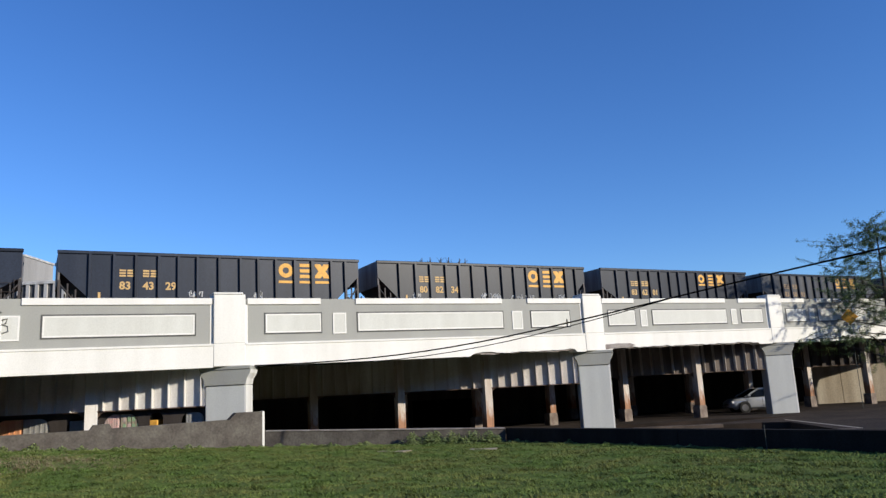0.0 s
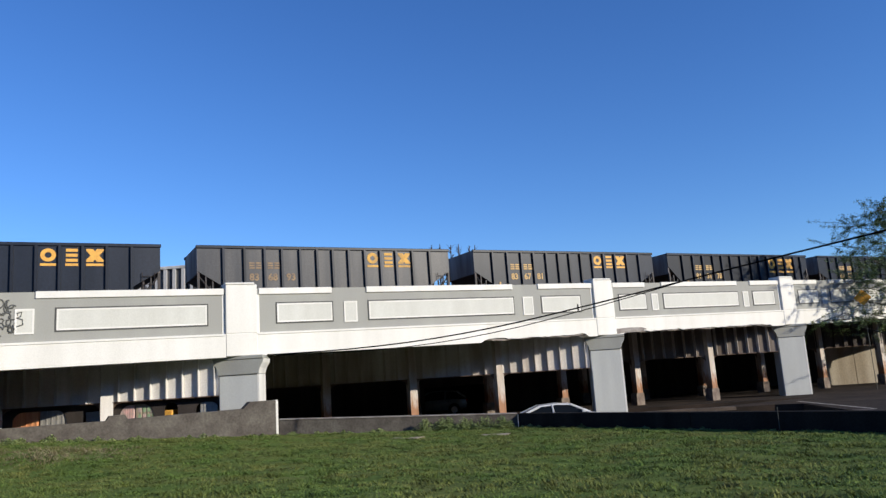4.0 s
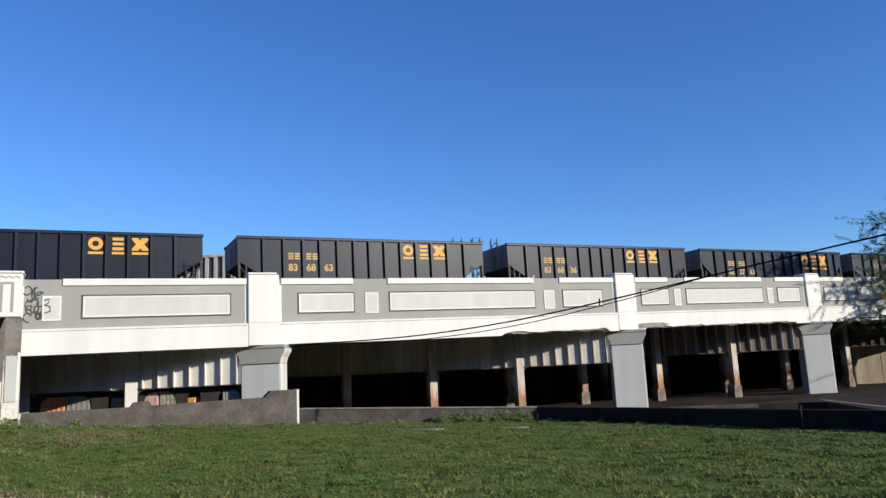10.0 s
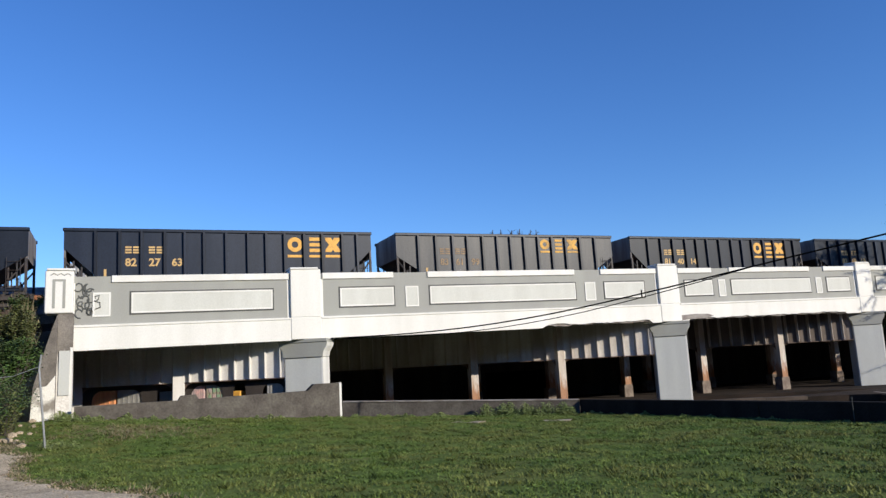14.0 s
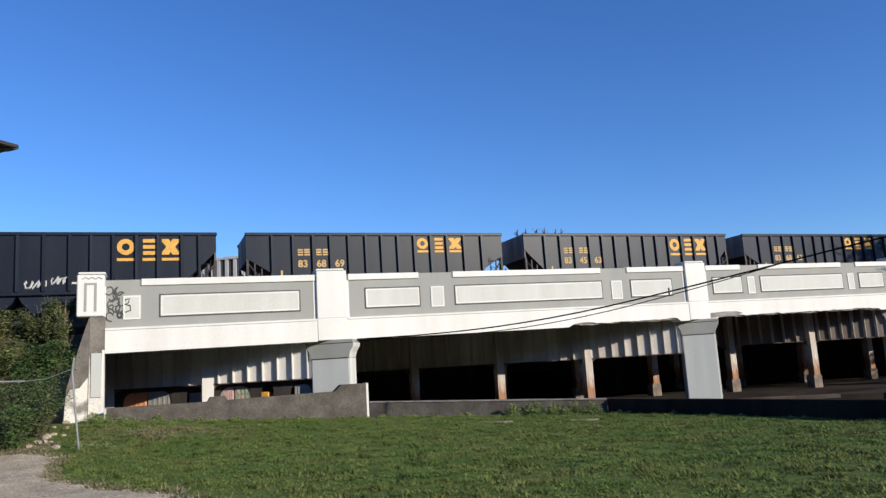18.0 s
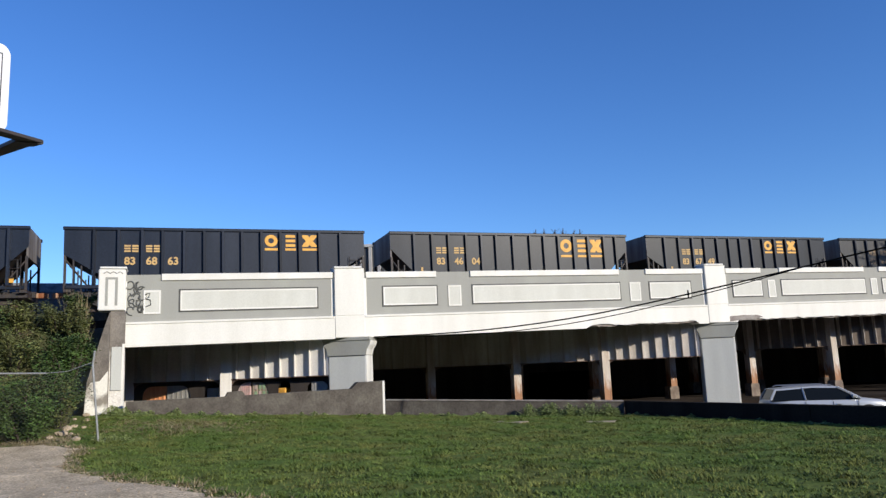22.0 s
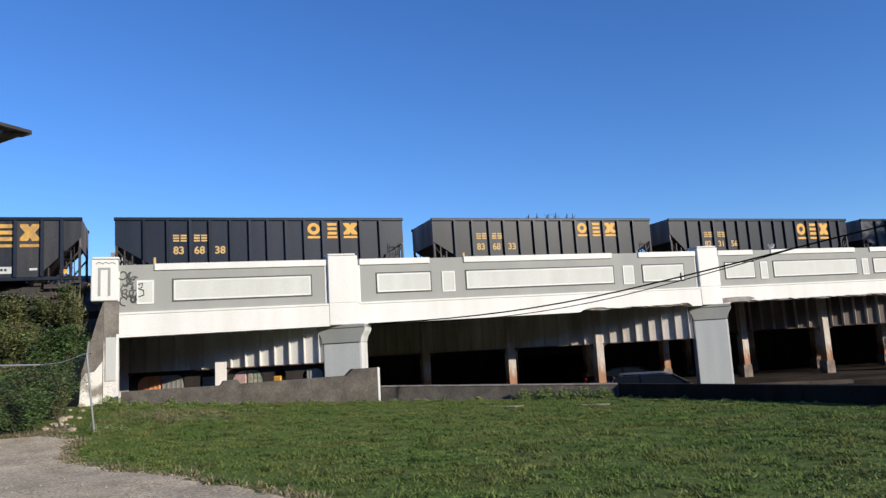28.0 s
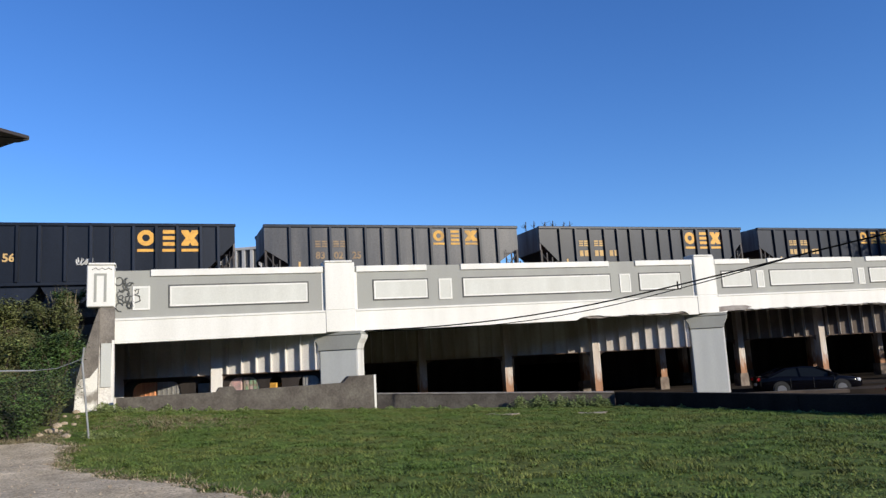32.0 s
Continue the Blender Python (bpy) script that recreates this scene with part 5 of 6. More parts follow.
def build_bushes():
    rnd = random.Random(11)
    spots = [(-10.6, -6.6, 1.3, 2.0), (-12.4, -6.8, 1.5, 2.1), (-14.6, -6.5, 1.6, 2.2), (-16.9, -6.6, 1.6, 2.0), (-19.5, -6.4, 1.7, 2.2), (-10.5, -4.6, 1.2, 2.0), (-12.2, -4.4, 1.5, 2.3),
             (-14.4, -4.2, 1.6, 2.1), (-16.8, -4.0, 1.7, 2.2), (-10.4, -2.6, 0.9, 1.7), (-11.6, -2.4, 1.4, 1.8), (-13.5, -2.0, 1.6, 2.0), (-15.8, -1.8, 1.7, 1.9), (-10.5, -0.7, 0.8, 1.3), (-11.8, -0.5, 1.3, 1.2),
             (-13.4, -0.4, 1.4, 1.2), (-15.3, -0.2, 1.5, 1.1), (-17.5, -0.3, 1.6, 1.3), (-18.6, -2.4, 1.7, 2.0), (-22, -5, 1.9, 2.3), (-21, -1.5, 1.8, 1.9), (-24.5, -3.5, 2.0, 2.3),
             (-9.75, -1.5, 0.55, 1.7), (-9.95, -3.1, 0.8, 1.7), (-10.0, 0.5, 0.5, 1.0), (-9.9, -5.0, 0.7, 1.2), (-10.4, -7.2, 0.7, 1.0), (-11.7, -7.35, 0.8, 1.3), (-13.2, -7.3, 0.8, 0.9), (-14.8, -7.35, 0.9, 1.4), (-16.6, -7.3, 0.9, 1.1)]
    for i, (x, y, r, h) in enumerate(spots):
        h *= rnd.uniform(0.78, 1.12)
        olive = i % 3 == 1 or (x < -11.5 and i % 2 == 0)
        shrub((x, y, bank_z(x, y)), r, r * 0.9, h, int(1700 * (0.4 + r)), M["bush_olive"] if olive else M["bush"], rnd,
              "dense olive-brown shrub on the railway bank" if olive else "dense green leafy shrub on the railway bank")
    # pale bare stems before the shrubs
    ob = thing("dead_shrub", "leafless dead shrub of pale woody stems", "shrub", (-12.6, -7.6, bank_z(-12.6, -7.6)))
    for i in range(9):
        bm = bmesh.new()
        x, l = -1.5 + 0.36 * i + rnd.uniform(-0.1, 0.1), rnd.uniform(1.0, 2.2)
        dx = rnd.uniform(-0.35, 0.35)
        tube(bm, [(x, 0, -0.1), (x + 0.4 * dx, 0.06, 0.45 * l), (x + dx, -0.05, l)], rnd.uniform(0.02, 0.045), 6, 0.45)
        part("stem", bm, M["pale_bark"], ob)
    # dry grass at the post
    for x, y in ((-9.95, 0.2), (-10.4, 0.9), (-9.9, -0.9)):
        ob = thing("dry_grass_tuft", "tall dry tan grass tuft beside the end post", "grass tuft", (x, y, bank_z(x, y) - 0.05), "dry tufts")
        bm = bmesh.new()
        for i in range(60):
            a, l = rnd.uniform(0, 6.3), rnd.uniform(0.5, 1.1)
            b = Vector((rnd.gauss(0, 0.15), rnd.gauss(0, 0.15), 0))
            t = b + Vector((0.25 * math.cos(a), 0.25 * math.sin(a), l))
            w = Vector((-math.sin(a), math.cos(a), 0)) * 0.02
            bm.faces.new([bm.verts.new(p) for p in (b - w, b + w, t)])
        tagged(part("tuft", bm, M["dry"], ob), kind="stuff")


def build_tree(at, height, spread, name, label, leaves, lean, rnd, leaf_size, bare=False, low=0.35, limbs=26, twigs=6):
    ob = thing(name, label, "tree", at)
    bm = bmesh.new()
    tips = []
    top = Vector((lean[0], lean[1], height))
    tube(bm, [(0, 0, -0.3), top * 0.25 + Vector((0.1, -0.05, 0)), top * 0.55 + Vector((-0.1, 0.1, 0)), top], 0.05 * height ** 0.9 / 2, 8, 0.12)
    part("trunk", bm, M["bark"], ob)
    bm = bmesh.new()
    for i in range(limbs):
        f = low + (0.97 - low) * (i + 0.5) / limbs
        a = 2.4 * i + rnd.uniform(-0.4, 0.4)
        b0 = top * f
        reach = spread * (1.25 - f) * rnd.uniform(0.6, 1.15)
        d = Vector((math.cos(a), math.sin(a), rnd.uniform(-0.05, 0.45) + (1.6 if bare else 0)))
        if bare:
            reach *= 0.55
        b1 = b0 + d * reach * 0.55 + Vector((0, 0, 0.15))
        b2 = b0 + d * reach + Vector((0, 0, rnd.uniform(-0.3, 0.1)))
        tube(bm, [b0, b1, b2], 0.006 * height * (1.1 - f), 5, 0.25)
        for j in range(twigs):
            s = b0.lerp(b2, rnd.uniform(0.35, 1.0))
            e = s + Vector((rnd.gauss(0, 0.5), rnd.gauss(0, 0.5), rnd.gauss(0.05, 0.25) + (0.7 if bare else 0))) * spread * 0.3
            tube(bm, [s, s.lerp(e, 0.5) + Vector((0, 0, 0.04)), e], 0.013 if not bare else 0.02, 4, 0.4)
            tips.append((s, e))
    part("branching", bm, M["bark"], ob)
    if leaves:
        cs = []
        for i in range(leaves):
            s, e = rnd.choice(tips)
            p = s.lerp(e, rnd.uniform(0.3, 1.12))
            cs.append((p.x + rnd.gauss(0, 0.09), p.y + rnd.gauss(0, 0.09), p.z + rnd.gauss(0, 0.07)))
        o = new("crown", leaf_mesh("crown", cs, M["leaf"], leaf_size, rnd))
        o.parent = ob
        tagged(o, "sparse small green leaves", kind="stuff")
    return ob


def blades(name, spots, mat, h, w, rnd, label, per=4, lean=(0.4, 2.2)):
    """Tufts of single grass blades as one mesh."""
    n = len(spots)
    sp = np.repeat(np.array(spots), per, axis=0)
    m = len(sp)
    base = sp + np.c_[rnd.normal(0, 0.05, m), rnd.normal(0, 0.05, m), np.zeros(m)]
    a = rnd.uniform(0, 2 * np.pi, m)
    l = h * rnd.uniform(0.4, 1.5, m)
    l *= np.repeat(np.array([max(0.25, 1 + 1.3 * noise.noise((p[0] * 1.4, p[1] * 1.4, 4.0)) + 1.6 * noise.noise((p[0] * 3.6, p[1] * 3.6, 2.0))) for p in spots]), per)
    lean_ = rnd.uniform(*lean, m)
    tip = base + np.c_[np.cos(a + 1.3) * l * lean_, np.sin(a + 1.3) * l * lean_, l]
    off = np.c_[np.cos(a), np.sin(a), np.zeros(m)] * (w * rnd.uniform(0.6, 1.4, m))[:, None]
    v = np.stack([base - off, base + off, tip], 1).reshape(-1, 3)
    me = bpy.data.meshes.new(name)
    me.vertices.add(3 * m)
    me.vertices.foreach_set("co", v.ravel())
    me.loops.add(3 * m)
    me.loops.foreach_set("vertex_index", np.arange(3 * m))
    me.polygons.add(m)
    me.polygons.foreach_set("loop_start", np.arange(0, 3 * m, 3))
    me.polygons.foreach_set("loop_total", np.full(m, 3))
    me.update(calc_edges=True)
    me.materials.append(mat)
    return tagged(new(name, me), label, "grass", kind="stuff")


def gravel_edge(y):
    """The lawn's left border with the gravel, as x at a given y."""
    return float(np.interp(y, (-40, -25, -19, -17, -15.6, -12.5, -10.5, -9.2, -8.4), (-1.5, -3.2, -5.6, -6.5, -7.4, -8.8, -8.9, -8.7, -9.6))) + 0.38 * noise.noise((y * 1.7, 2.0, 0.0)) + 0.22 * noise.noise((y * 5.0, 9.0, 0.0))


def lawn_right(y):
    return 9.0 + 0.157 * (-5.7 - y) if y < -5.7 else 1.0 + (-1.2 - y) / math.tan(SKEW)


def ground_noise(x, y):
    return 0.05 * noise.noise((x * 0.5, y * 0.5, 0.0)) + 0.03 * noise.noise((x * 2.1, y * 2.1, 3.0))


def build_lawn_cover():
    rnd = np.random.RandomState(3)
    r2 = random.Random(8)
    spots = []
    while len(spots) < 95000:
        y = -25.0 + 24.1 * r2.random() ** 1.15
        right = lawn_right(y) if y < -1.2 else 1.0
        x = r2.uniform(-15, max(right, 1.0))
        if x < gravel_edge(y) - (abs(r2.gauss(0, 0.22)) if r2.random() < 0.35 else 0) and y < -7.9:
            continue
        if y > -7.9 and x < -9.4:
            continue
        if noise.noise((x * 0.6, y * 0.6, 5.0)) + 0.5 * noise.noise((x * 2.2, y * 2.2, 1.0)) < -0.34 and r2.random() < 0.55:
            continue
        spots.append((x, y, lawn_z(x, y) + ground_noise(x, y) - 0.01))
    blades("lawn_grass", spots, M["grass"], 0.036, 0.012, rnd, "short uneven green grass blades on the lawn")
    # dry straggling grass along the gravel's edge and under the fence
    dry = []
    for i in range(450):
        y = -21.0 + 13.2 * r2.random()
        x = gravel_edge(y) + r2.gauss(0.0, 0.08)
        dry.append((x, y, lawn_z(x, y) + ground_noise(x, y) + 0.01))
    for i in range(2600):
        x, y = r2.uniform(-17.0, -9.2), r2.uniform(-8.15, -6.4)
        dry.append((x, y, lawn_z(x, y) + ground_noise(x, y)))
    # a yellowed patch before the abutment, thin towards its rim
    for i in range(1500):
        x, y = r2.gauss(-6.4, 1.1), min(r2.gauss(-5.2, 1.0), -1.4)
        dry.append((x, y, lawn_z(x, y) + ground_noise(x, y) - 0.01))
    blades("dry_edge_grass", dry, M["dry"], 0.05, 0.012, rnd, "dry straggling grass along the gravel edge")
    stalks = []
    for i in range(60):
        x, y = r2.uniform(-19.0, -9.9), r2.uniform(-7.2, 0.6)
        stalks.append((x, y, float(bank_z(x, y)) - 0.05))
    blades("bank_stalks", stalks, M["dry"], 0.8, 0.009, rnd, "tall dry stalks among the bank's shrubs", per=4, lean=(0.03, 0.3))
    # low clover between the blades, in patches
    cs = []
    while len(cs) < 42000:
        y = -24.0 + 22.5 * r2.random() ** 1.1
        x = r2.uniform(-9.5, lawn_right(y) - 0.1)
        if x < gravel_edge(y) + 0.2 or noise.noise((x * 0.9, y * 0.9, 12.0)) + 0.5 * noise.noise((x * 3.1, y * 3.1, 6.0)) < 0.08:
            continue
        cs.append((x, y, lawn_z(x, y) + ground_noise(x, y) + r2.uniform(0.005, 0.045)))
    tagged(new("clover", leaf_mesh("clover", cs, M["clover"], 0.045, r2, 0.35)), "low clover patches in the lawn", "clover", kind="stuff")
    # leafy weeds in uneven clumps along the foot of the wall
    cs = []
    clumps = [(r2.uniform(5.4, 8.9), r2.uniform(0.10, 0.42), r2.uniform(0.18, 0.44)) for i in range(30)] + [(r2.uniform(0.3, 5.4), r2.uniform(0.06, 0.3), r2.uniform(0.06, 0.15)) for i in range(16)]
    spots2 = [(1.1 + 0.87 * k - 0.5 * d, -1.3 - 0.494 * k - 0.87 * d, h) for k, d, h in clumps]
    spots2 += [(r2.uniform(-8.4, 0.8), -1.35 - abs(r2.gauss(0, 0.2)), r2.uniform(0.05, 0.16)) for i in range(22)]
    spots2 += [(-8.9 + abs(r2.gauss(0, 0.8)), -0.85 - abs(r2.gauss(0, 0.7)), r2.uniform(0.1, 0.34)) for i in range(18)]
    spots2 += [(9.2 + 0.157 * q - r2.uniform(0.15, 0.5), -5.7 - q, r2.uniform(0.05, 0.14)) for q in (0.3, 0.8, 1.1, 2.4, 3.3, 4.9, 6.0, 7.7, 8.1, 10.2)]
    spots2 += [(-8.3 + r2.gauss(0, 0.35), -7.9 + r2.gauss(0, 0.3), r2.uniform(0.06, 0.2)) for i in range(9)]
    for x, y, h in spots2:
        rad = 0.10 + 0.7 * h * r2.uniform(0.6, 1.3)
        for j in range(int(60 + 420 * h)):
            a, q = r2.uniform(0, 6.28), abs(r2.gauss(0, 0.6))
            px_, py_ = x + rad * q * math.cos(a), min(y + rad * q * math.sin(a), -1.28)
            cs.append((px_, py_, lawn_z(px_, py_) + h * r2.uniform(0.0, 1.25) * max(0.15, 1 - 0.5 * q)))
    tagged(new("wall_weeds", leaf_mesh("wall_weeds", cs, M["weed"], 0.075, r2, 0.9)), "taller leafy weeds in clumps along the foot of the wall", "weeds", kind="stuff")
    # gravel drive: a sheet a little proud of the soil, with loose stones
    bm2 = bmesh.new()
    prev = None
    for j in range(170):
        y = -46 + j * (37.9 / 169)
        xe = gravel_edge(y)
        cur = [bm2.verts.new((x, y, lawn_z(x, y) + ground_noise(x, y) + (0.03 if i < 37 else -0.03))) for i, x in enumerate([-40, -30, -22] + list(np.linspace(-17, xe - 0.3, 34)) + [xe])]
        if prev:
            for k in range(37):
                bm2.faces.new((prev[k], prev[k + 1], cur[k + 1], cur[k]))
        prev = cur
    tagged(part("gravel_drive", bm2, M["gravel"], smooth=True), "dusty tan gravel drive beside the lawn", "gravel drive", kind="structure")
    vs, fs = [], []
    for i in range(17000):
        y = -20.5 + 12.4 * r2.random()
        xe = gravel_edge(y)
        x = r2.uniform(-13.5, xe - 0.05)
        r = r2.uniform(0.006, 0.02) * (2.2 if r2.random() < 0.05 else 1)
        z = lawn_z(x, y) + ground_noise(x, y) + 0.02
        k = len(vs)
        q = r2.uniform(0, 6.28)
        vs += [(x + r * math.cos(q + j * 1.57) * r2.uniform(0.7, 1.3), y + r * math.sin(q + j * 1.57) * r2.uniform(0.7, 1.3), z - 0.005) for j in range(4)] + [(x, y, z + r * 0.8)]
        fs += [(k, k + 1, k + 4), (k + 1, k + 2, k + 4), (k + 2, k + 3, k + 4), (k + 3, k, k + 4)]
    me = bpy.data.meshes.new("loose_stones")
    me.from_pydata(vs, [], fs)
    me.materials.append(M["stone"])
    tagged(new("loose_stones", me), "small pale loose gravel stones on the drive", "gravel", kind="stuff")


# ---- smaller things ----
def build_rubble():
    """Pale broken stones at the foot of the wing wall."""
    rnd = random.Random(31)
    for i in range(16):
        x, y = rnd.uniform(-9.9, -9.2), rnd.uniform(-7.6, -1.2)
        r = rnd.uniform(0.06, 0.17)
        bm = bmesh.new()
        bmesh.ops.create_icosphere(bm, subdivisions=1, radius=r)
        for v in bm.verts:
            v.co *= 1 + 0.35 * noise.noise(v.co * (2.2 / r) + Vector((i, 0, 0)))
            v.co.z *= 0.6
        o = part("rubble_stone", bm, M["stone"])
        o.location = (x, y, lawn_z(x, y) + 0.25 * r)
        tagged(o, "pale broken concrete stone in the weeds", "stone", "rubble at the wing wall")


def build_fence():
    ob = thing("chain_link_fence", "sagging chain-link fence with a leaning galvanised post", "fence")
    y = -7.95

    def post(x, z0, z1, dx, bend):
        bm = bmesh.new()
        tube(bm, [(x, y, z0), (x + dx * 0.8, y, z0 + (z1 - z0) * 0.86), (x + dx + bend, y - 0.04, z1)], 0.027, 7)
        part("post", bm, M["galvanised"], ob)
    post(-8.58, lawn_z(-8.58, y) - 0.3, 0.92, -0.28, 0.10)
    for x in (-12.0, -15.2, -18.4):
        post(x, lawn_z(x, y) - 0.3, 0.45, 0.0, 0.0)
    bm = bmesh.new()
    tube(bm, [(-19.5, y, 0.45), (-12.0, y, 0.44), (-9.9, y, 0.37)], 0.022, 6)
    part("top_rail", bm, M["galvanised"], ob)
    bm = bmesh.new()
    tube(bm, [(-9.9, y, 0.37), (-9.4, y, 0.40), (-8.8, y, 0.62)], 0.009, 4)
    part("tension_wire", bm, M["galvanised"], ob)
    # woven diamonds
    vs, fs = [], []
    z0, z1, x0, x1 = -1.38, 0.37, -19.0, -8.85
    st = 0.11

    def strip(ax, az, bx, bz):
        k = len(vs)
        vs.extend([(ax, y, az - 0.002), (bx, y, bz - 0.002), (bx, y, bz + 0.002), (ax, y, az + 0.002)])
        fs.append((k, k + 1, k + 2, k + 3))
    n = int((x1 - x0) / st)
    h = z1 - z0
    for i in range(-int(h / st), n):
        for sgn in (1, -1):
            xa = x0 + i * st if sgn > 0 else x0 + i * st + h
            xb = xa + sgn * h
            za, zb = z0, z1
            lo, hi = min(xa, xb), max(xa, xb)
            if hi < x0 or lo > x1:
                continue

            def clip(xq):
                return za + (xq - xa) / (xb - xa) * (zb - za)
            qa, qb = min(max(xa, x0), x1), min(max(xb, x0), x1)
            strip(qa, clip(qa), qb, clip(qb))
    me = bpy.data.meshes.new("mesh_fabric")
    me.from_pydata(vs, [], fs)
    me.materials.append(M["fence_wire"])
    o = new("mesh_fabric", me)
    o.parent = ob
    tagged(o, "thin grey woven wire", kind="stuff")


def build_billboard():
    e = Vector((-11.3, -7.1, 0))
    ang = math.degrees(math.atan2(1, 1))
    ob = thing("billboard", "white billboard with rounded corners on a dark steel catwalk", "billboard", (e.x, e.y, 7.0), rz=ang)
    # in its own space x runs along the board; the visible end is at 0, the rest at negative x; it faces -y

    def rounded(x0, x1, z0, z1, r):
        pts = []
        for cx, cz, a0 in ((x1 - r, z1 - r, 0), (x0 + r, z1 - r, 90), (x0 + r, z0 + r, 180), (x1 - r, z0 + r, 270)):
            for k in range(6):
                a = radians(a0 + 18 * k)
                pts.append((cx + r * math.cos(a), cz + r * math.sin(a)))
        return pts
    bm = bmesh.new()
    prism(bm, rounded(-5.6, 0.0, 0.05, 2.58, 0.28), "y", -0.05, 0.18)
    part("board", bm, M["sign_white"], ob)
    bm = bmesh.new()
    for q in ((-5.2, -0.23, 2.29, 2.32), (-0.26, -0.23, 0.12, 2.29)):
        box(bm, q[0], q[1], -0.06, -0.05, q[2], q[3])
    part("border_line", bm, M["sign_black"], ob)
    bm = bmesh.new()
    prism(bm, [(-5.2, 0.10), (-0.27, 0.10), (-0.27, 0.92), (-0.6, 0.86), (-1.2, 0.86), (-2.6, 0.98), (-5.2, 1.35)], "y", -0.062, -0.052)
    part("colour_band", bm, M["sign_navy"], ob, "dark navy band")
    for i, x in enumerate((-0.48, -0.72, -0.96, -1.20)):
        bm = bmesh.new()
        box(bm, x - 0.09, x + 0.09, -0.07, -0.062, 0.14, 0.48)
        part("writing_bar", bm, M["sign_pink"], ob)
    lettering("sign_words", "TED", 0.46, M["sign_black"], ob, pose(-1.22, -0.055, 1.84), bold=0.035)
    lettering("sign_words", "NS", 0.48, M["sign_black"], ob, pose(-1.07, -0.055, 1.50), bold=0.035)
    bm = bmesh.new()
    box(bm, -1.45, -1.1, -0.06, -0.05, 1.08, 1.34)
    part("writing_bar", bm, M["sign_black"], ob)
    # catwalk frame: front beam, end beam, back beam
    bm = bmesh.new()
    box(bm, -5.9, 0.86, -0.42, -0.02, -0.08, 0.02, 0.01)
    part("front_beam", bm, M["dark_steel"], ob)
    bm = bmesh.new()
    prism(bm, [(0.86, -0.425), (0.86, -0.02), (0.8, 0.1), (1.05, 2.35), (0.75, 2.35), (0.28, -0.02)], "z", -0.11, -0.004)
    part("end_beam", bm, M["dark_steel"], ob)
    bm = bmesh.new()
    box(bm, -5.9, 1.0, 1.95, 2.345, -0.12, -0.01, 0.01)
    part("back_beam", bm, M["dark_steel"], ob)
    bm = bmesh.new()
    tube(bm, [(-3.2, 1.0, 1.4), (-3.2, 1.0, 7.0 * -1 - 1.9)], 0.28, 12)
    part("mast", bm, M["dark_steel"], ob)
    bm = bmesh.new()
    box(bm, -3.6, -2.8, 0.1, 2.2, -0.25, -0.07)
    part("cross_beam", bm, M["dark_steel"], ob)


def build_cables():
    line = [(0.0, 1.50), (3.8, 1.47), (8.4, 1.83), (13.3, 2.66), (19.5, 3.83), (25.2, 4.82), (33, 6.2), (44, 8.2)]
    spots, heights = [a for a, _ in line], [b for _, b in line]
    for k, spread in enumerate((0.0, 0.10)):
        bm = bmesh.new()
        pts = []
        for s in np.linspace(0, 44, 40):
            z = sum(float(np.interp(min(max(s + o, 0), 44), spots, heights)) for o in (-2, -1, 0, 1, 2)) / 5
            if k:
                z += -0.2 * math.sin(math.pi * s / 17) if s < 17 else spread * (s - 17) / 27
            pts.append(cable_point(s, z))
        tube(bm, pts, 0.024 if k == 0 else 0.015, 5)
        tagged(part("overhead_cable", bm, M["wire"]), "black overhead cable strung to the viaduct girder", "cable", "overhead cables")


def cable_point(s, z):
    """A point of the cables' sheet, which swings from the girder out over the lawn."""
    a = Vector((1.0 + 0.8679 * s, -0.13 - 0.4968 * s, z)) - Vector(EYE)
    k = (0.866 * (1.0 - EYE[0]) + 0.5 * (-0.13 - EYE[1])) / (0.866 * a.x + 0.5 * a.y)
    return tuple(Vector(EYE) + a * k)


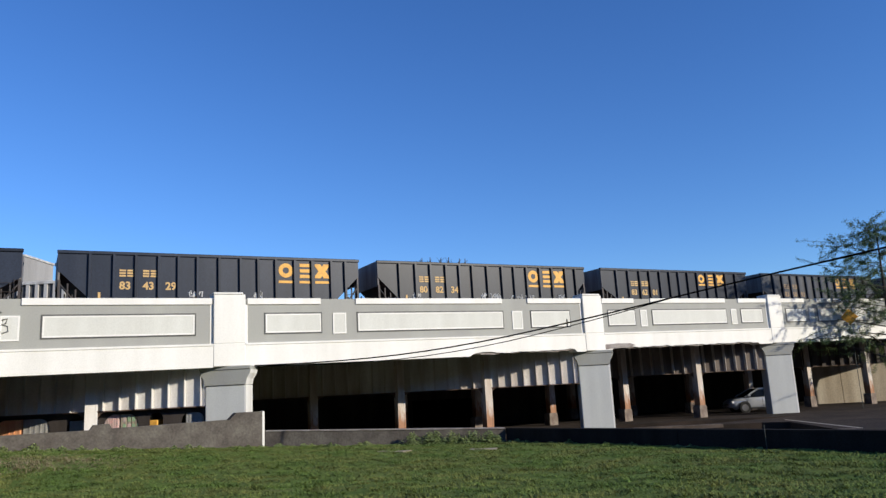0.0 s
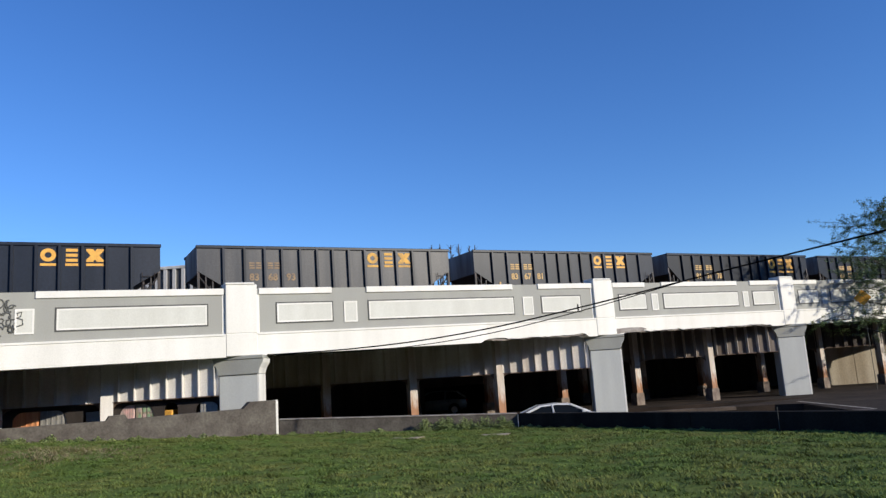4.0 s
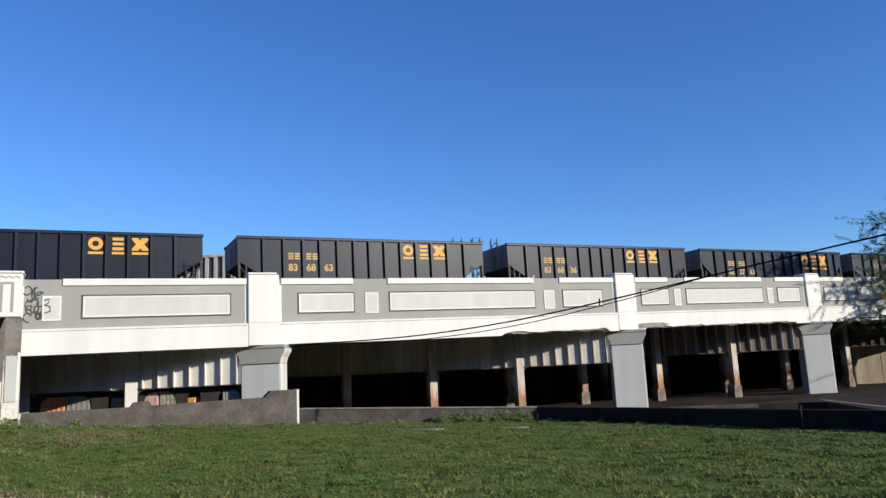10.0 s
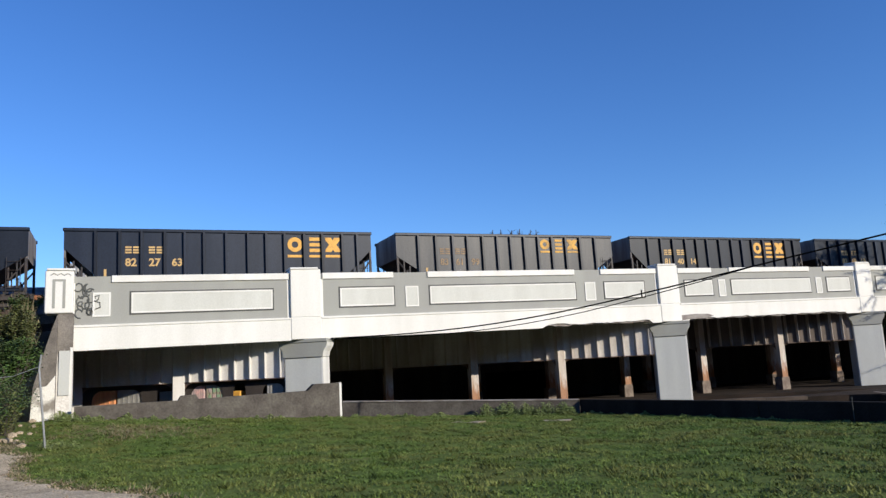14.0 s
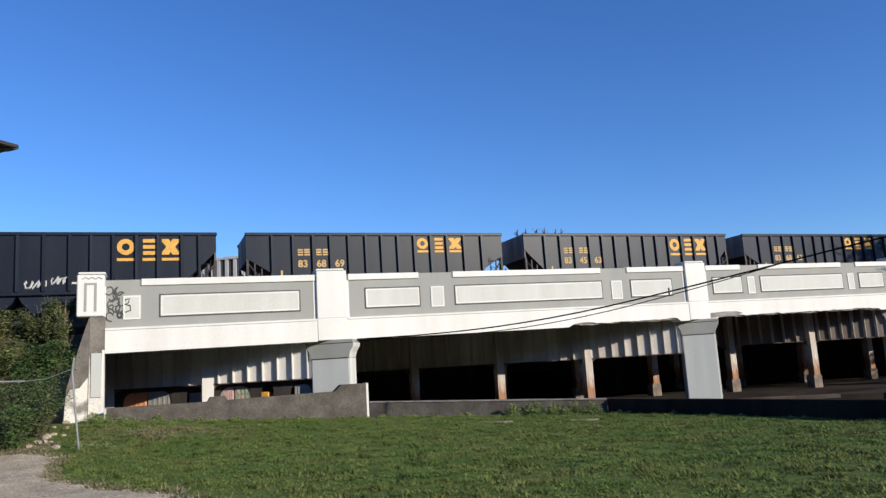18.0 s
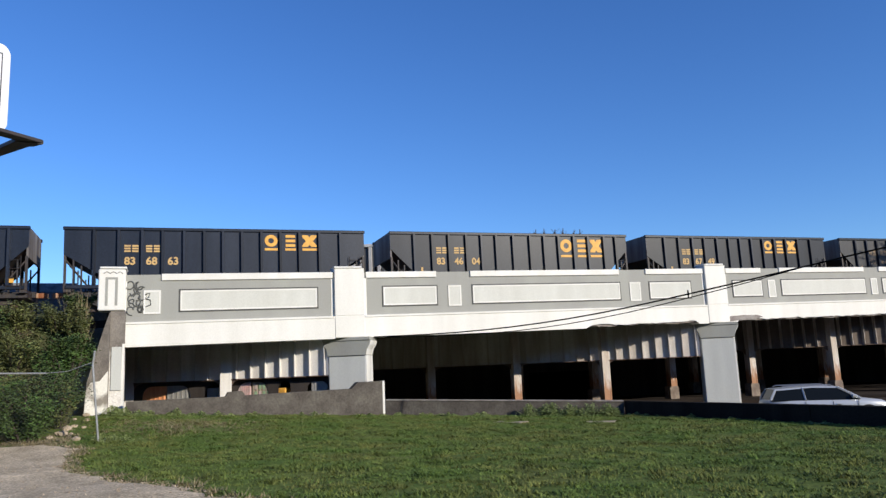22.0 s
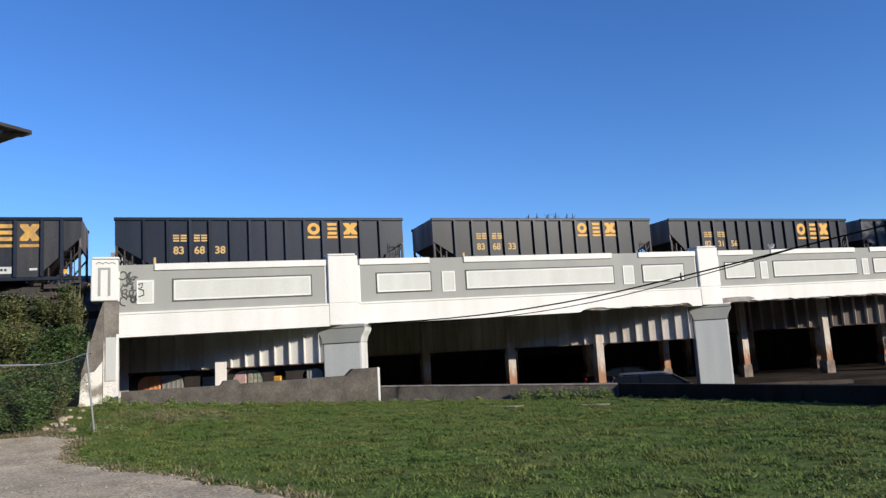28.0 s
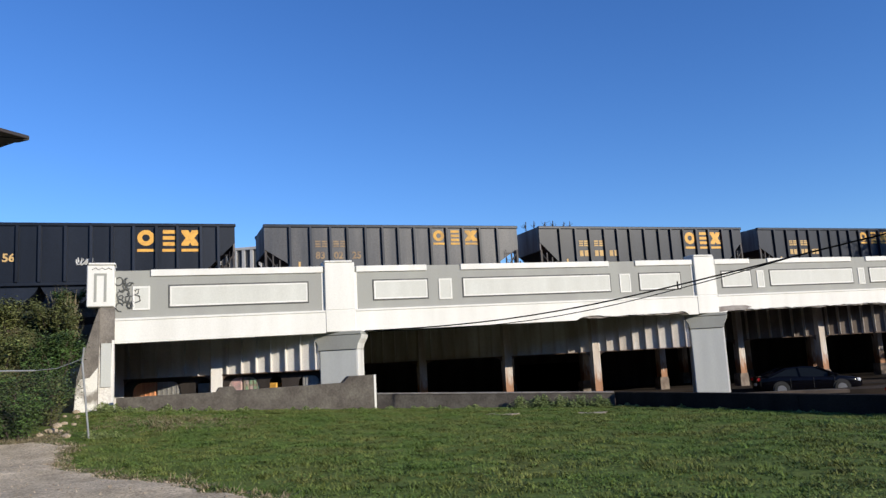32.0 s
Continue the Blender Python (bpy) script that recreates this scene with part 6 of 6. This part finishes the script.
def build_small():
    rnd = random.Random(21)
    # a splice on the thicker cable
    bm = bmesh.new()
    tube(bm, [cable_point(12.5, 2.40), cable_point(12.5, 2.68)], 0.022, 6)
    tagged(part("cable_clamp", bm, M["wire"]), "small black clamp on the overhead cables", "clamp")
    # sprayed scrawl on the parapet
    ob = thing("graffiti", "dark grey sprayed scrawl on the parapet", "graffiti")
    for i in range(15):
        cx, cz = -8.27 + 0.18 * (i % 3) + rnd.uniform(-0.07, 0.07), 3.78 - 0.23 * (i // 3) + rnd.uniform(-0.05, 0.05)
        bm = bmesh.new()
        pts = []
        a0, turn = rnd.uniform(0, 6), rnd.choice((-1, 1)) * rnd.uniform(3.0, 5.5)
        for k in range(10):
            f = k / 9
            r = 0.17 * (1 - 0.45 * f)
            pts.append((cx + r * math.cos(a0 + turn * f), -0.012, cz + GRADE * cx + 1.15 * r * math.sin(a0 + turn * f)))
        tube(bm, pts, 0.025, 4)
        part("stroke", bm, M["graffiti"], ob)
    for pts in ([(-7.78, 3.42), (-7.62, 3.46), (-7.66, 3.30), (-7.78, 3.25), (-7.60, 3.20), (-7.58, 3.02), (-7.74, 2.96)], [(-7.95, 3.1), (-8.02, 2.82), (-7.92, 2.74), (-7.84, 2.86), (-7.88, 3.02)]):
        bm = bmesh.new()
        tube(bm, [(x, -0.04, z - 0.12) for x, z in pts], 0.022, 4)
        part("stroke", bm, M["graffiti"], ob)
    bm = bmesh.new()
    tube(bm, [(-9.2 + 0.11 * k, -0.43, 4.06 + 0.035 * ((k % 2) * 2 - 1)) for k in range(7)], 0.012, 4)
    tagged(part("post_scrawl", bm, M["graffiti"]), "thin grey scrawl on the end post", "graffiti")
    # two flat slabs sunk in the lawn before the wall
    for x, y, l, w, turn in ((3.75, -6.9, 1.1, 0.5, -52), (6.2, -8.2, 1.35, 0.5, -40)):
        bm = bmesh.new()
        box(bm, -l / 2, l / 2, -w / 2, w / 2, -0.1, 0.012, 0.008)
        for v in bm.verts:
            v.co.x += 0.06 * noise.noise((v.co.y * 7, x, 1.0))
        o = part("paving_slab", bm, M["far_wall"])
        o.location, o.rotation_euler = (x, y, lawn_z(x, y) + ground_noise(x, y) + 0.005), (0, 0, radians(turn))
        tagged(o, "pale worn concrete slab sunk in the lawn", "slab", "slabs in the lawn")
    # yellow diamond sign
    ob = thing("warning_sign", "yellow diamond warning sign on a thin steel post", "road sign", (37.7, -1.6, ROAD_Z), rz=-45.0)
    bm = bmesh.new()
    tube(bm, [(0, 0, -0.3), (0, 0, 5.95)], 0.022, 6)
    part("post", bm, M["fence_wire"], ob)
    bm = bmesh.new()
    prism(bm, [(0, 5.07), (0.5, 5.57), (0, 6.07), (-0.5, 5.57)], "y", -0.06, -0.04)
    part("panel", bm, M["sign_yellow"], ob)
    # thin stake before the wall
    ob = thing("marker_stake", "thin weathered metal stake at the lawn's edge", "stake", (10.45, -16.1, lawn_z(10.45, -16.1)))
    bm = bmesh.new()
    tube(bm, [(0, 0, -0.2), (0.01, 0, 0.62)], 0.012, 6)
    part("rod", bm, M["fence_wire"], ob)
    bm = bmesh.new()
    tube(bm, [(0.01, 0, 0.60), (0.01, 0, 0.64)], 0.018, 6)
    part("cap", bm, M["fence_wire"], ob)
    # a dark arcade close behind the first row of columns, and what stands behind its openings
    turn = math.degrees(math.atan2(0.5, -0.8660254))
    # added plate stands for shaded columns and knees, its black for their shade
    ob = thing("arcade_plate", "shade-black arched plate behind the first row of columns", "bridge support", (0, 0.1, 0), kind="structure", rz=turn)
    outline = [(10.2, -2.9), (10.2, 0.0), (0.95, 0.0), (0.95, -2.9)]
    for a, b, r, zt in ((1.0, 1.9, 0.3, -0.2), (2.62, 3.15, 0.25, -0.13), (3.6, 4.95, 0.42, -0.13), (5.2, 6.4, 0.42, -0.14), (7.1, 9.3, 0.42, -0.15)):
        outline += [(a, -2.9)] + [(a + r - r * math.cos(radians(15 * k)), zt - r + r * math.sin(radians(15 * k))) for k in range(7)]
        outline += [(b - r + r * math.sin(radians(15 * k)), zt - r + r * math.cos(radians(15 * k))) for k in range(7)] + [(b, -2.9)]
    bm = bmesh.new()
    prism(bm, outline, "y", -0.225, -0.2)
    part("arched_plate", bm, M["shade_concrete"], ob)
    for name, s0, s1, z1, mat, label, kind in (
            ("orange_container", 8.27, 9.45, -0.05, "orange_box", "rusty orange steel container under the viaduct", "container"),
            ("grey_container", 7.0, 8.2, -0.05, "grey_box", "dull grey steel container under the viaduct", "container"),
            ("brick_pile", 4.38, 4.98, -0.12, "pink_paint", "stacked faded pinkish bricks under the viaduct", "bricks"),
            ("pale_crate", 3.5, 4.33, -0.08, "far_wall", "pale patterned crate under the viaduct", "crate"),
            ("tool_box", 2.86, 3.2, -0.42, "yellow", "small yellow box under the viaduct", "box"),
            ("grey_cabinet", 1.05, 1.75, -0.1, "grey_box", "grey metal cabinet under the viaduct", "cabinet"),
            ("dark_barrow", 5.75, 6.35, -0.3, "grey_box", "dull grey crate under the viaduct", "crate")):
        ob = thing(name, label, kind, (-0.8660254 * (s0 + s1) / 2, 0.1 + 0.5 * (s0 + s1) / 2, ROAD_Z - 0.4), rz=turn)
        w, h = (s1 - s0) / 2, z1 - ROAD_Z + 0.4
        bm = bmesh.new()
        box(bm, -w, w, -1.3, -0.25, 0, h, 0.02)
        part("shell", bm, M[mat], ob)
        for k in range(6):
            bm = bmesh.new()
            x = -w + 0.06 + (2 * w - 0.12) * k / 5
            box(bm, x - 0.03, x + 0.03, -0.252, -0.232, 0.1, h - 0.06)
            part("rib", bm, M[mat], ob)
        if name == "pale_crate":
            for k in range(8):
                bm = bmesh.new()
                x, z = -w + 0.12 + 0.18 * (k % 4), h - 0.25 - 0.28 * (k // 4)
                box(bm, x - 0.06, x + 0.06, -0.24, -0.228, z - 0.1, z + 0.1, 0.005)
                part("painted_patch", bm, M["green_paint" if k % 3 else "pink_paint"], ob)
    # a building with pale battens beyond the railway, in line with the road
    turn = math.degrees(math.atan2(0.5, -0.8660254))
    ob = thing("batten_building", "tall dark building with pale vertical battens beyond the railway", "building", (10.0, 30.2, -2.9), rz=turn)
    bm = bmesh.new()
    box(bm, 0, 24.5, -9.0, -0.05, 0.0, 13.55)
    part("wall", bm, M["siding"], ob)
    bm = bmesh.new()
    box(bm, -0.1, 24.6, -9.1, 0.14, 13.55, 13.8, 0.03)
    part("roof_edge", bm, M["batten_paint"], ob)
    bm = bmesh.new()
    box(bm, -0.13, 0.13, -0.05, 0.12, 4.0, 13.55)
    batten = finish(bm, "batten", M["batten_paint"])
    for i in range(33):
        piece("batten", batten, ob, (0.4 + 0.75 * i, 0, 0))
    # a tall pale building and a white house farther back, seen in the gaps between the railcars
    ob = thing("stucco_building", "tall pale grey stucco building beyond the railway", "building", (-7.8, 59.3, -3.0), rz=-30.0)
    bm = bmesh.new()
    box(bm, -1.75, 0.0, 0.0, 5.7, 0.0, 19.6, 0.04)
    part("wall", bm, M["stucco"], ob)
    bm = bmesh.new()
    box(bm, -1.83, 0.08, -0.08, 5.78, 19.6, 19.85, 0.03)
    part("parapet", bm, M["batten_paint"], ob)
    for z in (18.2, 15.4, 12.6):
        bm = bmesh.new()
        box(bm, -1.25, -0.8, -0.03, 0.06, z, z + 1.1)
        w = part("window", bm, M["car_glass"], ob)
        bm = bmesh.new()
        box(bm, -1.33, -0.72, -0.08, -0.001, z - 0.1, z)
        part("sill", bm, M["batten_paint"], w)
    ob = thing("white_house", "white weatherboarded house beyond the railway", "house", (-10.75, 59.3, -3.0))
    bm = bmesh.new()
    box(bm, -2.6, 1.4, 0.0, 7.0, 0.0, 15.3, 0.03)
    part("wall", bm, M["white_paint"], ob)
    bm = bmesh.new()
    prism(bm, [(-2.9, 15.3), (1.5, 15.3), (1.5, 15.45), (-0.4, 16.5), (-2.9, 15.5)], "y", -0.3, 7.3)
    part("roof", bm, M["galvanised"], ob)
    for x in (-1.9, -0.55, 0.6):
        bm = bmesh.new()
        box(bm, x - 0.28, x + 0.28, -0.03, 0.05, 13.6, 14.6)
        part("window", bm, M["car_glass"], ob)
    # pale retaining wall past the last row of columns
    ob = thing("side_wall", "pale stained concrete retaining wall beside the road", "wall", kind="structure")
    for k in range(3):
        bm = bmesh.new()
        a = Vector((50.0, 3.0, 0)) - ALONG * (k * 2.2)
        b = a - ALONG * 2.16
        n = Vector((math.sin(SKEW), math.cos(SKEW), 0)) * 0.5
        slab(bm, [(a.x, a.y), (b.x, b.y), (b.x + n.x, b.y + n.y), (a.x + n.x, a.y + n.y)], ROAD_Z - 0.4, 1.7)
        part("wall_panel", bm, M["far_wall"], ob)
    # low building roofs and brush seen under the train
    for x, y, w, h, mat in ((-60, 70, 30, 7.5, "grey_box"), (-24, 90, 26, 8.5, "far_wall")):
        ob = thing("far_building", "pale low building far beyond the railway", "building", (x, y, -3.0), "far buildings")
        bm = bmesh.new()
        box(bm, -w / 2, w / 2, -6, 6, 0, h)
        part("wall", bm, M[mat], ob)
        bm = bmesh.new()
        prism(bm, [(-6.6, h), (6.6, h), (0, h + 2.0)], "x", -w / 2 - 0.4, w / 2 + 0.4)
        part("roof", bm, M["galvanised"], ob)
        for k in range(5):
            bm = bmesh.new()
            xx = -w / 2 + w * (k + 0.5) / 5
            box(bm, xx - 0.8, xx + 0.8, -6.05, -5.9, h * 0.45, h * 0.75)
            part("window", bm, M["car_glass"], ob)


# ---- calls ----
build_ground()
build_wall()
build_facade()
build_bents()
build_embankments()
build_train()
build_vehicles()
build_bushes()
build_tree((40.5, -2.6, ROAD_Z), 11.4, 6.8, "tree", "slender street tree with sparse small green leaves", 68000, (-0.5, -0.2), random.Random(4), 0.10, low=0.22, limbs=54, twigs=10)
for n_, (bx, bh) in enumerate(((24.3, 15.2), (25.3, 15.35), (26.3, 15.25), (27.3, 15.45), (28.3, 15.3), (29.1, 15.4))):
    build_tree((bx, 30.0 + 0.3 * (n_ % 2), -2.75), bh, 1.5, "bare_tree", "bare upright young tree behind the railway", 0, (0.2, 0.1), random.Random(9 + n_), 0.1, bare=True)
build_lawn_cover()
build_rubble()
build_fence()
build_billboard()
build_cables()
build_small()
motions()
